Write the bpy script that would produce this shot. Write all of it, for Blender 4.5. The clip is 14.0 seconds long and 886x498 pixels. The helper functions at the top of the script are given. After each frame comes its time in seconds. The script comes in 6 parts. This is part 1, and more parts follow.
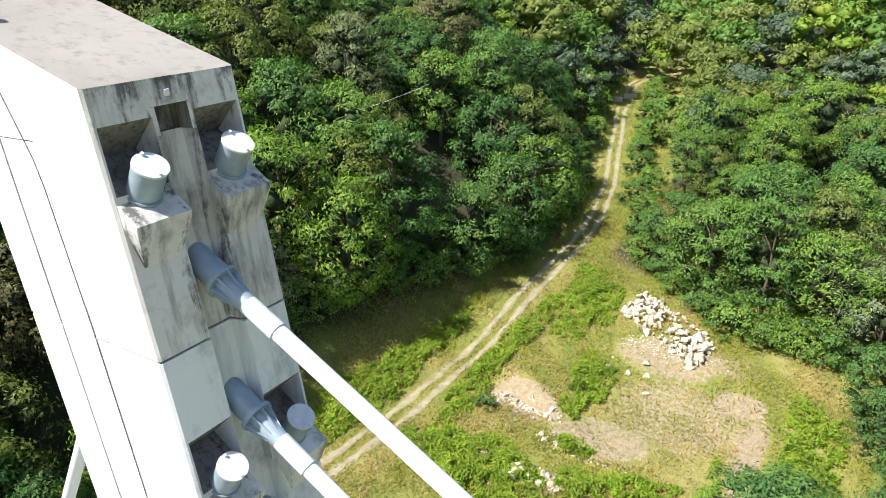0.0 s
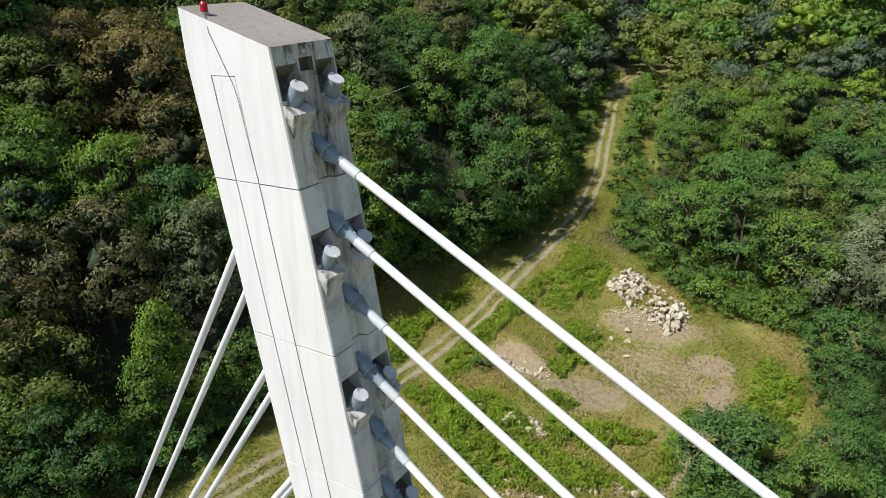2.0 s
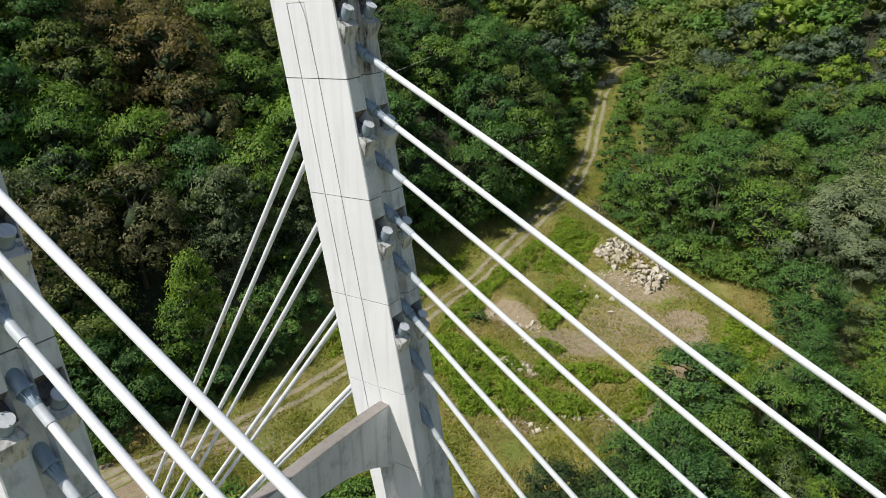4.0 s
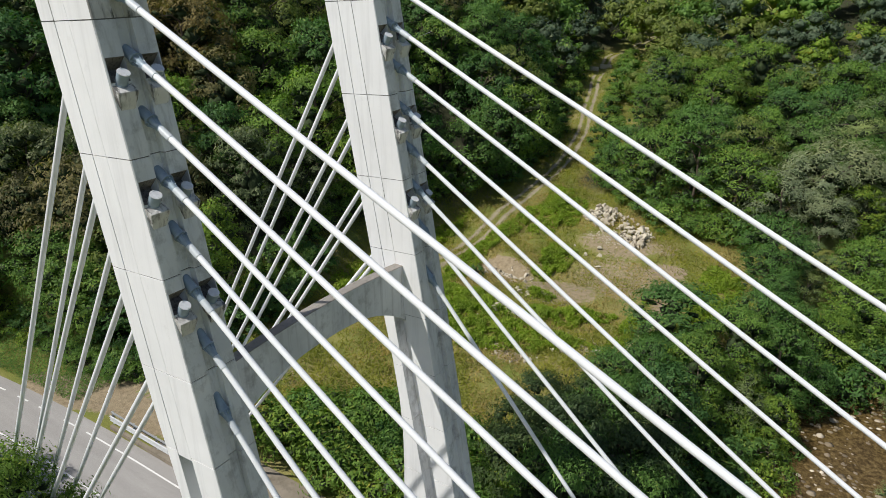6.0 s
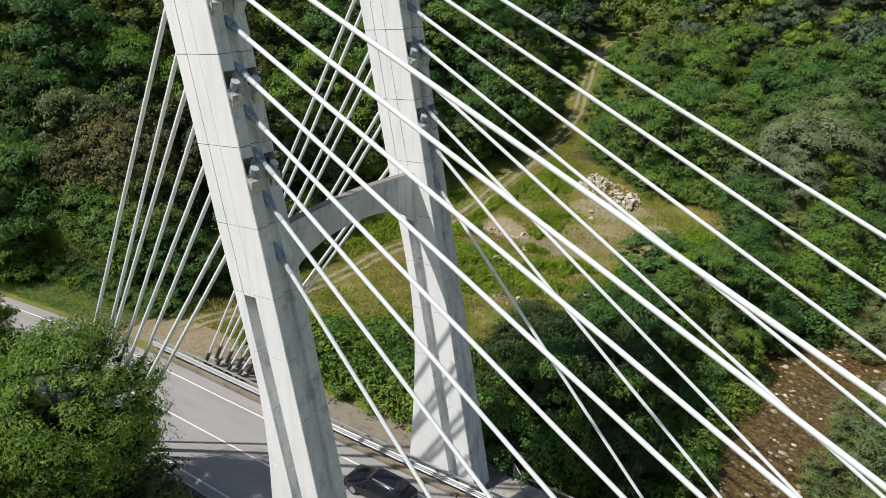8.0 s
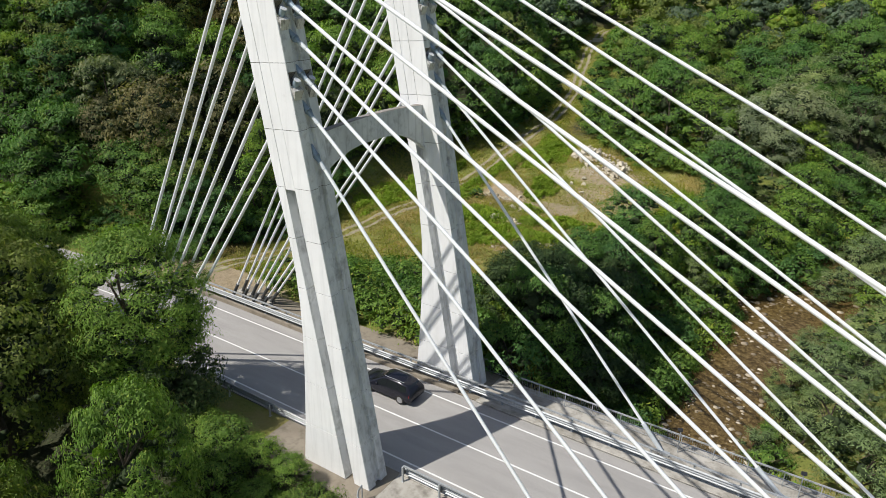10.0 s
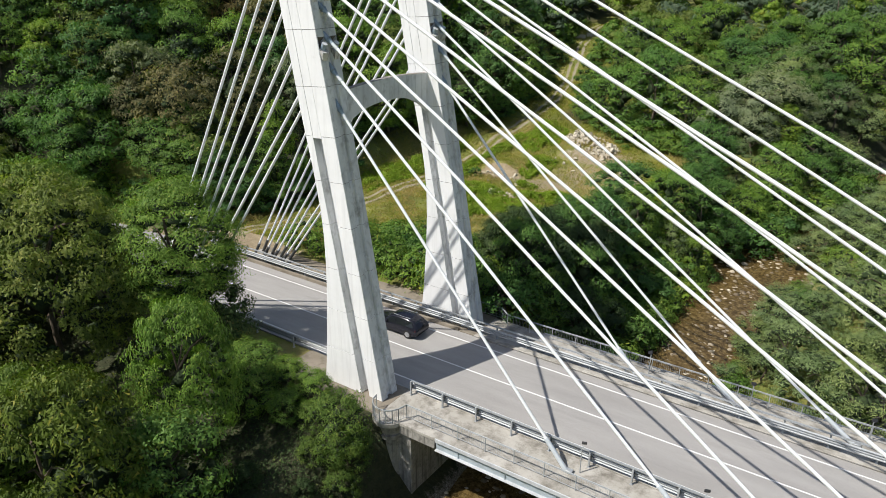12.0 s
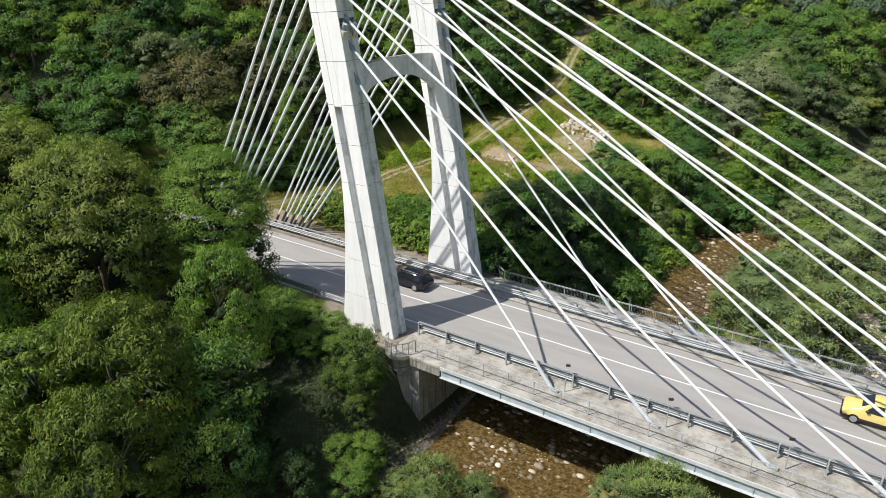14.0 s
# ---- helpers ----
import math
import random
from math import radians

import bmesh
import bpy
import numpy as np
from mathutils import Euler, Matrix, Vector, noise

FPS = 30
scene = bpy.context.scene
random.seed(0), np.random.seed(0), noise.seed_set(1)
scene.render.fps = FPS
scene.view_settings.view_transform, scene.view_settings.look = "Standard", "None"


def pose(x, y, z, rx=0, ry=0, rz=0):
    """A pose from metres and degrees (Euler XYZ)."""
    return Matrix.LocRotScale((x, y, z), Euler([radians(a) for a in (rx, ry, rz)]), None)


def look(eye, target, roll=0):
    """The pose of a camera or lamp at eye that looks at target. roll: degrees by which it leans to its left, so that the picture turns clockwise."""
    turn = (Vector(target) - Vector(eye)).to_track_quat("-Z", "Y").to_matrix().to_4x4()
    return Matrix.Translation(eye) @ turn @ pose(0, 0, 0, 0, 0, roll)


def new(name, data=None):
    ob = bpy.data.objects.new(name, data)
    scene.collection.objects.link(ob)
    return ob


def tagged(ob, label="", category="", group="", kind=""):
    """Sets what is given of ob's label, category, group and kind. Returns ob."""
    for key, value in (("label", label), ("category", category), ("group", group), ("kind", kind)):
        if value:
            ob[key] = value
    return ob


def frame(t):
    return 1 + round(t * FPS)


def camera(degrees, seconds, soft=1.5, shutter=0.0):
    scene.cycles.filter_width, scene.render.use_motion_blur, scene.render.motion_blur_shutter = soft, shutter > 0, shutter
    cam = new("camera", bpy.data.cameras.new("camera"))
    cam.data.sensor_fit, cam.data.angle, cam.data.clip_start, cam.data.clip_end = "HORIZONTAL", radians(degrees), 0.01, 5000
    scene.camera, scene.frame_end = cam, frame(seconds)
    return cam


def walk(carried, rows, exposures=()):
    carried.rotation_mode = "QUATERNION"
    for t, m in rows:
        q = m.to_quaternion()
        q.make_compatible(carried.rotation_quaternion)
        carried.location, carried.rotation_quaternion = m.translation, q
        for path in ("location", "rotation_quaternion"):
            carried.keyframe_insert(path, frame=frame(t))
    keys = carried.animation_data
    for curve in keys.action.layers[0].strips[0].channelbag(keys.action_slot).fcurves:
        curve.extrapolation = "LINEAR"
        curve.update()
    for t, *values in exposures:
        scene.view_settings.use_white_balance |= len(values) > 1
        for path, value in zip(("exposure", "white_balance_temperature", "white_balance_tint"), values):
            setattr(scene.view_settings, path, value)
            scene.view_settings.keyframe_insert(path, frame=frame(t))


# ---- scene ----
cam = camera(65.8, 14.0, 0.75)
PATH = [
    (0, (0.216, 8.541, 35.795), (-0.797, 10.075, 35.008), 0.6),
    (0.5, (1.155, 7.127, 35.911), (0.142, 8.663, 35.126), 0.5),
    (1, (2.113, 5.676, 36.03), (1.101, 7.211, 35.245), 0.4),
    (1.5, (3.11, 4.166, 36.138), (2.097, 5.701, 35.352), 0.4),
    (2, (4.117, 2.637, 36.25), (3.104, 4.172, 35.464), 0.4),
    (2.5, (5.137, 1.095, 36.232), (4.124, 2.63, 35.447), 0.3),
    (5, (10.327, -7.033, 34.343), (9.318, -5.496, 33.558), 0.2),
    (5.5, (11.396, -8.682, 33.957), (10.388, -7.145, 33.169), 0.3),
    (6, (12.496, -10.347, 33.54), (11.487, -8.811, 32.751), 0.3),
    (6.5, (13.636, -12.045, 33.116), (12.625, -10.512, 32.323), 0.2),
    (7, (14.752, -13.774, 32.641), (13.74, -12.242, 31.85), 0.1),
    (7.5, (15.867, -15.52, 32.187), (14.854, -13.988, 31.398), 0.1),
    (8, (16.976, -17.279, 31.714), (15.961, -15.747, 30.926), 0.1),
    (10.5, (22.465, -25.958, 29.294), (21.447, -24.429, 28.503), 0.2),
    (11, (23.514, -27.651, 29.024), (22.496, -26.122, 28.233), 0.2),
    (11.5, (24.548, -29.275, 28.88), (23.531, -27.743, 28.091), 0.2),
    (12, (25.564, -30.9, 28.756), (24.547, -29.368, 27.969), 0.2),
    (12.5, (26.578, -32.496, 28.595), (25.559, -30.965, 27.809), 0.3),
    (13, (27.622, -34.11, 28.452), (26.602, -32.58, 27.668), 0.3),
    (13.5, (28.67, -35.732, 28.312), (27.648, -34.202, 27.529), 0.2),
    (14, (29.73, -37.371, 28.168), (28.707, -35.841, 27.385), -0.0),
]
EXPOSURE = [(0.0, 0.95), (0.5, 0.5), (1.0, 0.2), (1.6, 0.08), (2.6, 0.08), (5.0, -0.23), (8.0, -0.15), (11.0, 0.02), (14.0, 0.15)]
walk(cam, [(t, look(eye, target, roll)) for t, eye, target, roll in PATH], EXPOSURE)

# ---- world and sun ----
TO_SUN = Vector((-0.41, -0.62, 1.0)).normalized()
world = bpy.data.worlds.new("sky")
scene.world = world
world.use_nodes = True
wn = world.node_tree
sky = wn.nodes.new("ShaderNodeTexSky")
sky.sky_type = "NISHITA"
sky.sun_disc = False
sky.sun_elevation = math.asin(TO_SUN.z)
sky.sun_rotation = math.atan2(TO_SUN.x, TO_SUN.y)
sky.air_density, sky.dust_density = 1.0, 1.5
wn.links.new(sky.outputs["Color"], wn.nodes["Background"].inputs["Color"])
wn.nodes["Background"].inputs["Strength"].default_value = 0.1
sun = bpy.data.lights.new("sun", "SUN")
sun.energy, sun.angle, sun.color = 4.8, radians(0.55), (1.0, 0.96, 0.895)
sun_ob = new("sun", sun)
sun_ob.matrix_world = look(TO_SUN * 200, (0, 0, 0))


# ---- materials ----
def nodes_of(name):
    m = bpy.data.materials.new(name)
    m.use_nodes = True
    return m, m.node_tree, m.node_tree.nodes["Principled BSDF"]


def noise_node(nt, scale, detail=4.0, rough=0.55, stretch=None):
    geo = nt.nodes.new("ShaderNodeNewGeometry")
    tex = nt.nodes.new("ShaderNodeTexNoise")
    tex.inputs["Scale"].default_value = scale
    tex.inputs["Detail"].default_value = detail
    tex.inputs["Roughness"].default_value = rough
    if stretch:
        mp = nt.nodes.new("ShaderNodeMapping")
        mp.inputs["Scale"].default_value = stretch
        nt.links.new(geo.outputs["Position"], mp.inputs["Vector"])
        nt.links.new(mp.outputs["Vector"], tex.inputs["Vector"])
    else:
        nt.links.new(geo.outputs["Position"], tex.inputs["Vector"])
    return tex


def ramp_node(nt, source, stops):
    r = nt.nodes.new("ShaderNodeValToRGB")
    els = r.color_ramp.elements
    while len(els) < len(stops):
        els.new(0.5)
    for e, (p, c) in zip(els, stops):
        e.position = p
        e.color = (*c, 1) if len(c) == 3 else c
    nt.links.new(source, r.inputs["Fac"])
    return r


def mix_node(nt, a, b, fac, blend="MIX"):
    m = nt.nodes.new("ShaderNodeMix")
    m.data_type, m.blend_type = "RGBA", blend
    for sock, v in ((m.inputs[6], a), (m.inputs[7], b), (m.inputs[0], fac)):
        if hasattr(v, "is_linked"):
            nt.links.new(v, sock)
        elif isinstance(v, (int, float)):
            sock.default_value = v
        else:
            sock.default_value = (*v, 1)
    return m.outputs[2]


def bump_node(nt, bsdf, height, strength, distance):
    b = nt.nodes.new("ShaderNodeBump")
    b.inputs["Strength"].default_value = strength
    b.inputs["Distance"].default_value = distance
    nt.links.new(height, b.inputs["Height"])
    nt.links.new(b.outputs["Normal"], bsdf.inputs["Normal"])


def simple(name, c, rough=0.6, metal=0.0, vary=0.12, scale=6.0, bump=0.0):
    m, nt, b = nodes_of(name)
    n = noise_node(nt, scale, 5)
    lo, hi = tuple(v * (1 - vary) for v in c), tuple(min(1, v * (1 + vary)) for v in c)
    r = ramp_node(nt, n.outputs["Fac"], [(0.3, lo), (0.7, hi)])
    nt.links.new(r.outputs["Color"], b.inputs["Base Color"])
    b.inputs["Roughness"].default_value = rough
    b.inputs["Metallic"].default_value = metal
    if bump:
        bump_node(nt, b, n.outputs["Fac"], 0.5, bump)
    return m


def concrete(name, light, mid, dark, streak=0.5, stain=0.5, rough=0.85, fine_run=1.0, patch=2.3):
    """Weathered concrete: soft blotches, rain streaks down the faces, fine pores."""
    m, nt, b = nodes_of(name)
    big = noise_node(nt, 0.35, 5, 0.6)
    base = ramp_node(nt, big.outputs["Fac"], [(0.3, mid), (0.62, light)])
    run = noise_node(nt, fine_run, 5, 0.65, (3.2, 3.2, 0.16))
    runs = ramp_node(nt, run.outputs["Fac"], [(0.5, (0, 0, 0)), (0.72, (1, 1, 1))])
    fac = nt.nodes.new("ShaderNodeMath")
    fac.operation = "MULTIPLY"
    fac.inputs[1].default_value = streak
    nt.links.new(runs.outputs["Color"], fac.inputs[0])
    c1 = mix_node(nt, base.outputs["Color"], dark, fac.outputs[0])
    spot = noise_node(nt, patch, 8, 0.7)
    spots = ramp_node(nt, spot.outputs["Fac"], [(0.7 - 0.26 * stain, (0, 0, 0)), (0.93 - 0.26 * stain, (1, 1, 1))])
    fac2 = nt.nodes.new("ShaderNodeMath")
    fac2.operation = "MULTIPLY"
    fac2.inputs[1].default_value = stain
    nt.links.new(spots.outputs["Color"], fac2.inputs[0])
    c2 = mix_node(nt, c1, dark, fac2.outputs[0])
    nt.links.new(c2, b.inputs["Base Color"])
    b.inputs["Roughness"].default_value = rough
    fine = noise_node(nt, 38, 6)
    bump_node(nt, b, fine.outputs["Fac"], 0.35, 0.01)
    return m


def foliage(name, dark, light, yellow, glow=0.35, tint=1.0, deep=0.8):
    """Leaves: each spray its own green, drier ones among them; light passes through."""
    m, nt, b = nodes_of(name)
    dark, light, yellow = [(r * 1.14, g, bl * 1.15) for r, g, bl in (dark, light, yellow)]
    geo = nt.nodes.new("ShaderNodeNewGeometry")
    info = nt.nodes.new("ShaderNodeObjectInfo")
    calm = tuple((d * 0.55 + l * 0.45) * deep * 1.15 for d, l in zip(dark, light))
    r1 = ramp_node(nt, geo.outputs["Random Per Island"], [(0.0, calm), (0.5, tuple(v * 1.05 for v in light)), (0.88, tuple(v * 1.25 for v in light)), (1.0, yellow)])
    patch = noise_node(nt, 0.45, 3)
    r2 = ramp_node(nt, patch.outputs["Fac"], [(0.35, (0.72, 0.76, 0.72)), (0.65, (1.12, 1.08, 1.0))])
    c = mix_node(nt, r1.outputs["Color"], r2.outputs["Color"], 1.0, "MULTIPLY")
    r3 = ramp_node(nt, info.outputs["Random"], [(0.0, (0.62, 0.75, 0.85)), (0.35, (0.9, 0.96, 0.95)), (0.7, (1.12, 1.08, 0.9)), (1.0, (1.34, 1.2, 0.8))])
    c = mix_node(nt, c, r3.outputs["Color"], tint, "MULTIPLY")
    nt.links.new(c, b.inputs["Base Color"])
    b.inputs["Roughness"].default_value = 0.55
    b.inputs["Specular IOR Level"].default_value = 0.18
    tr = nt.nodes.new("ShaderNodeBsdfTranslucent")
    c3 = mix_node(nt, c, (1.0, 1.25, 0.45), 1.0, "MULTIPLY")
    nt.links.new(c3, tr.inputs["Color"])
    mx = nt.nodes.new("ShaderNodeMixShader")
    mx.inputs[0].default_value = glow
    nt.links.new(b.outputs[0], mx.inputs[1])
    nt.links.new(tr.outputs[0], mx.inputs[2])
    nt.links.new(mx.outputs[0], nt.nodes["Material Output"].inputs["Surface"])
    return m


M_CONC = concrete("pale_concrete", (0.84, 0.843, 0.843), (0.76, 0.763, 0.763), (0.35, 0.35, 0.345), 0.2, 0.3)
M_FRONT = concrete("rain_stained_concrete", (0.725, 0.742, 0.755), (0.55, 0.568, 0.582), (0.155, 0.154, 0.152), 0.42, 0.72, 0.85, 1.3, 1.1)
M_STAIN = concrete("mould_stained_concrete", (0.68, 0.675, 0.65), (0.5, 0.49, 0.465), (0.13, 0.122, 0.112), 0.85, 0.72, 0.85, 1.6, 1.6)
M_CORE = simple("joint_concrete", (0.14, 0.135, 0.13), 0.9)
M_TOP = concrete("weathered_top_concrete", (0.31, 0.285, 0.255), (0.215, 0.195, 0.172), (0.11, 0.1, 0.088), 0.1, 0.7, 0.85, 1.0, 6.0)
# streaked niche and slot concrete, with the recesses' shade in its colour
M_NICHE = concrete("streaked_shaded_niche", (0.26, 0.24, 0.22), (0.14, 0.13, 0.115), (0.025, 0.023, 0.021), 1.0, 0.8, 0.9, 4.0)
M_WALK = concrete("walkway_concrete", (0.455, 0.432, 0.388), (0.315, 0.295, 0.255), (0.15, 0.135, 0.11), 0.1, 0.95, 0.85, 1.0, 0.8)
M_VERGE = concrete("dusty_brown_verge", (0.27, 0.235, 0.185), (0.2, 0.17, 0.13), (0.1, 0.085, 0.06), 0.1, 0.8, 0.95, 1.0, 1.2)
# stained concrete, its tone also darkened for the shade below the balcony
M_ABUT = concrete("stained_shaded_abutment", (0.36, 0.345, 0.31), (0.23, 0.22, 0.2), (0.06, 0.056, 0.05), 1.0, 0.8)
M_CABLE = simple("white_cable_sheath", (0.82, 0.835, 0.85), 0.4, 0.0, 0.04, 3)
M_SLEEVE = simple("grey_sleeve", (0.56, 0.6, 0.63), 0.45, 0.0, 0.08, 5)
M_BLUE = simple("blue_grey_painted_steel", (0.27, 0.34, 0.40), 0.45, 0.15, 0.15, 5)
M_CAPTOP = simple("pale_cap_lid", (0.62, 0.64, 0.66), 0.5, 0.1, 0.1, 9)
M_GALV = simple("galvanised_steel", (0.4, 0.42, 0.43), 0.5, 0.35, 0.15, 7)
M_DARKST = simple("dull_dark_steel", (0.12, 0.125, 0.13), 0.5, 0.5, 0.2, 7)
M_GIRDER = simple("pale_painted_girder", (0.5, 0.52, 0.53), 0.5, 0.0, 0.1, 2)
M_GIRDERD = simple("grey_girder_web", (0.34, 0.39, 0.42), 0.5, 0.0, 0.15, 2)
M_PAINT = simple("white_road_paint", (0.72, 0.72, 0.7), 0.6, 0.0, 0.12, 12)
M_BARK = simple("grey_brown_bark", (0.11, 0.085, 0.06), 0.9, 0.0, 0.35, 9, 0.02)
M_DEADWOOD = simple("bleached_dead_wood", (0.42, 0.39, 0.34), 0.9, 0.0, 0.2, 6)
M_ROCK = concrete("white_limestone", (0.58, 0.525, 0.42), (0.44, 0.385, 0.29), (0.22, 0.18, 0.12), 0.1, 0.5)
M_STONE = concrete("river_stone", (0.4, 0.355, 0.285), (0.27, 0.23, 0.175), (0.12, 0.09, 0.055), 0.1, 0.5)
ns_, bs_ = M_STONE.node_tree, M_STONE.node_tree.nodes["Principled BSDF"]
each_ = ramp_node(ns_, ns_.nodes.new("ShaderNodeNewGeometry").outputs["Random Per Island"], [(0.0, (0.4, 0.36, 0.3)), (0.5, (0.72, 0.66, 0.56)), (0.82, (1.2, 1.17, 1.12)), (1.0, (1.9, 1.9, 1.9))])
ns_.links.new(mix_node(ns_, bs_.inputs["Base Color"].links[0].from_socket, each_.outputs["Color"], 1.0, "MULTIPLY"), bs_.inputs["Base Color"])
M_RED = simple("red_lamp_glass", (0.5, 0.008, 0.03), 0.25, 0.0, 0.05)
M_BLACK = simple("black_plastic", (0.02, 0.02, 0.022), 0.4)
M_TYRE = simple("tyre_rubber", (0.02, 0.02, 0.02), 0.85)
M_RIM = simple("alloy_rim", (0.55, 0.56, 0.58), 0.3, 0.9, 0.05)
M_CARDARK = simple("near_black_car_paint", (0.018, 0.019, 0.028), 0.18, 0.3, 0.05)
M_YELLOW = simple("faded_yellow_van_paint", (0.74, 0.57, 0.19), 0.3, 0.0, 0.05)
M_TAIL = simple("tail_lamp_red", (0.4, 0.02, 0.02), 0.2)
M_HEAD = simple("headlamp_clear", (0.6, 0.62, 0.65), 0.12, 0.4)
mg, ng, bg = nodes_of("dark_window_glass")
bg.inputs["Base Color"].default_value = (0.015, 0.018, 0.02, 1)
bg.inputs["Roughness"].default_value = 0.06
M_GLASS = mg

L_DARK = foliage("deep_green_leaves", (0.046, 0.101, 0.029), (0.105, 0.223, 0.054), (0.207, 0.297, 0.059))
L_MID = foliage("mid_green_leaves", (0.056, 0.122, 0.028), (0.119, 0.246, 0.051), (0.235, 0.329, 0.070))
L_LIGHT = foliage("fresh_green_leaves", (0.072, 0.146, 0.028), (0.138, 0.26, 0.046), (0.255, 0.31, 0.06))
L_OLIVE = foliage("olive_brown_leaves", (0.095, 0.108, 0.048), (0.18, 0.188, 0.08), (0.29, 0.255, 0.105), 0.35, 0.5)
# crown interior: the shade of the leaf gaps as a near-black green
L_CROWN_SHADE = simple("crown_inner_shade", (0.032, 0.052, 0.016), 0.95, 0.0, 0.4, 5)
L_OLGREEN = foliage("olive_green_leaves", (0.085, 0.13, 0.034), (0.178, 0.245, 0.06), (0.3, 0.325, 0.088), 0.42, 0.4)
# blackish green: shade on the bank and behind the pylon, held in leaf colour
L_SHADE_DARK = foliage("shade_darkened_leaves", (0.02, 0.045, 0.016), (0.046, 0.088, 0.028), (0.1, 0.14, 0.038), 0.2, 0.3)
# yellower, darker copy of the bank leaves; crown self-shadowing is in the colour
L_SHADY = foliage("yellowish_shaded_leaves", (0.036, 0.066, 0.012), (0.098, 0.158, 0.024), (0.25, 0.27, 0.045), 0.22, 0.3)
L_ROADSIDE = foliage("roadside_green_leaves", (0.05, 0.1, 0.02), (0.12, 0.21, 0.038), (0.25, 0.3, 0.06), 0.3, 0.35)
L_BANK = foliage("bright_bank_leaves", (0.055, 0.122, 0.022), (0.14, 0.262, 0.044), (0.285, 0.375, 0.07), 0.3, 0.3)
L_RUST = foliage("rusty_brown_leaves", (0.1, 0.1, 0.04), (0.19, 0.176, 0.066), (0.31, 0.24, 0.08), 0.35, 0.35)
L_GREY = foliage("dull_grey_green_leaves", (0.084, 0.123, 0.062), (0.157, 0.213, 0.106), (0.258, 0.291, 0.146))
L_WEED = foliage("lush_weed_leaves", (0.15, 0.26, 0.026), (0.225, 0.345, 0.04), (0.32, 0.39, 0.065), 0.5, 0.0, 1.1)
L_WILLOW = foliage("grey_green_willow_leaves", (0.12, 0.188, 0.078), (0.22, 0.322, 0.128), (0.35, 0.43, 0.2), 0.4, 0.5)
L_WILLOWB = foliage("willow_bush_leaves", (0.11, 0.175, 0.062), (0.205, 0.31, 0.11), (0.33, 0.41, 0.17), 0.4, 0.3)
L_SILVER = foliage("silvery_willow_leaves", (0.15, 0.205, 0.11), (0.255, 0.33, 0.18), (0.38, 0.44, 0.26), 0.4, 0.25)
L_DRY = foliage("sun_bleached_grass", (0.23, 0.205, 0.065), (0.32, 0.28, 0.1), (0.42, 0.36, 0.16), 0.4, 0.0, 1.15)
L_GRASS = foliage("meadow_grass_blades", (0.19, 0.235, 0.034), (0.25, 0.285, 0.05), (0.35, 0.33, 0.085), 0.5, 0.0, 1.1)

# asphalt: worn wheel tracks, patches, grain
mA, nA, bA = nodes_of("worn_asphalt")
t1 = noise_node(nA, 0.5, 4, 0.6, (0.25, 1.6, 1.0))
rA = ramp_node(nA, t1.outputs["Fac"], [(0.3, (0.292, 0.28, 0.266)), (0.7, (0.368, 0.354, 0.337))])
t2 = noise_node(nA, 30, 6, 0.7)
rB = ramp_node(nA, t2.outputs["Fac"], [(0.3, (0.8, 0.8, 0.8)), (0.7, (1.15, 1.15, 1.15))])
nA.links.new(mix_node(nA, rA.outputs["Color"], rB.outputs["Color"], 1.0, "MULTIPLY"), bA.inputs["Base Color"])
bA.inputs["Roughness"].default_value = 0.8
bump_node(nA, bA, t2.outputs["Fac"], 0.4, 0.008)
M_ASPHALT = mA

# water: shallow, brown bed showing through
mW, nW, bW = nodes_of("shallow_brown_water")
w1 = noise_node(nW, 2.6, 9, 0.82)
rW = ramp_node(nW, w1.outputs["Fac"], [(0.34, (0.02, 0.014, 0.006)), (0.48, (0.085, 0.056, 0.02)), (0.6, (0.19, 0.135, 0.055)), (0.72, (0.34, 0.27, 0.15))])
nW.links.new(rW.outputs["Color"], bW.inputs["Base Color"])
bW.inputs["Roughness"].default_value = 0.12
bW.inputs["IOR"].default_value = 1.33
w2 = noise_node(nW, 3.5, 4, 0.6)
bump_node(nW, bW, w2.outputs["Fac"], 0.5, 0.06)
M_WATER = mW



def calc(nt, op, a, b):
    m = nt.nodes.new("ShaderNodeMath")
    m.operation = op
    m.use_clamp = False
    for k, v in enumerate((a, b)):
        if isinstance(v, (int, float)):
            m.inputs[k].default_value = v
        else:
            nt.links.new(v, m.inputs[k])
    return m.outputs[0]


# mould that has run down from the pylon's top edge and along its channel
nt_ = M_STAIN.node_tree
b_ = nt_.nodes["Principled BSDF"]
under_ = b_.inputs["Base Color"].links[0].from_socket
tc_ = nt_.nodes.new("ShaderNodeTexCoord")
sx_ = nt_.nodes.new("ShaderNodeSeparateXYZ")
nt_.links.new(tc_.outputs["Object"], sx_.inputs[0])
drip_ = noise_node(nt_, 1.0, 6, 0.7, (5.0, 5.0, 0.35))
blot_ = noise_node(nt_, 3.0, 6, 0.75)
run_ = calc(nt_, "MULTIPLY", calc(nt_, "SUBTRACT", drip_.outputs["Fac"], 0.5), 6.0)
high_ = calc(nt_, "MULTIPLY", calc(nt_, "SUBTRACT", sx_.outputs["Z"], 34.42), 1.5)
edge_ = calc(nt_, "SUBTRACT", 0.35, calc(nt_, "MULTIPLY", calc(nt_, "ABSOLUTE", calc(nt_, "SUBTRACT", calc(nt_, "ABSOLUTE", sx_.outputs["Y"], 0), 0.26), 0), 9.0))
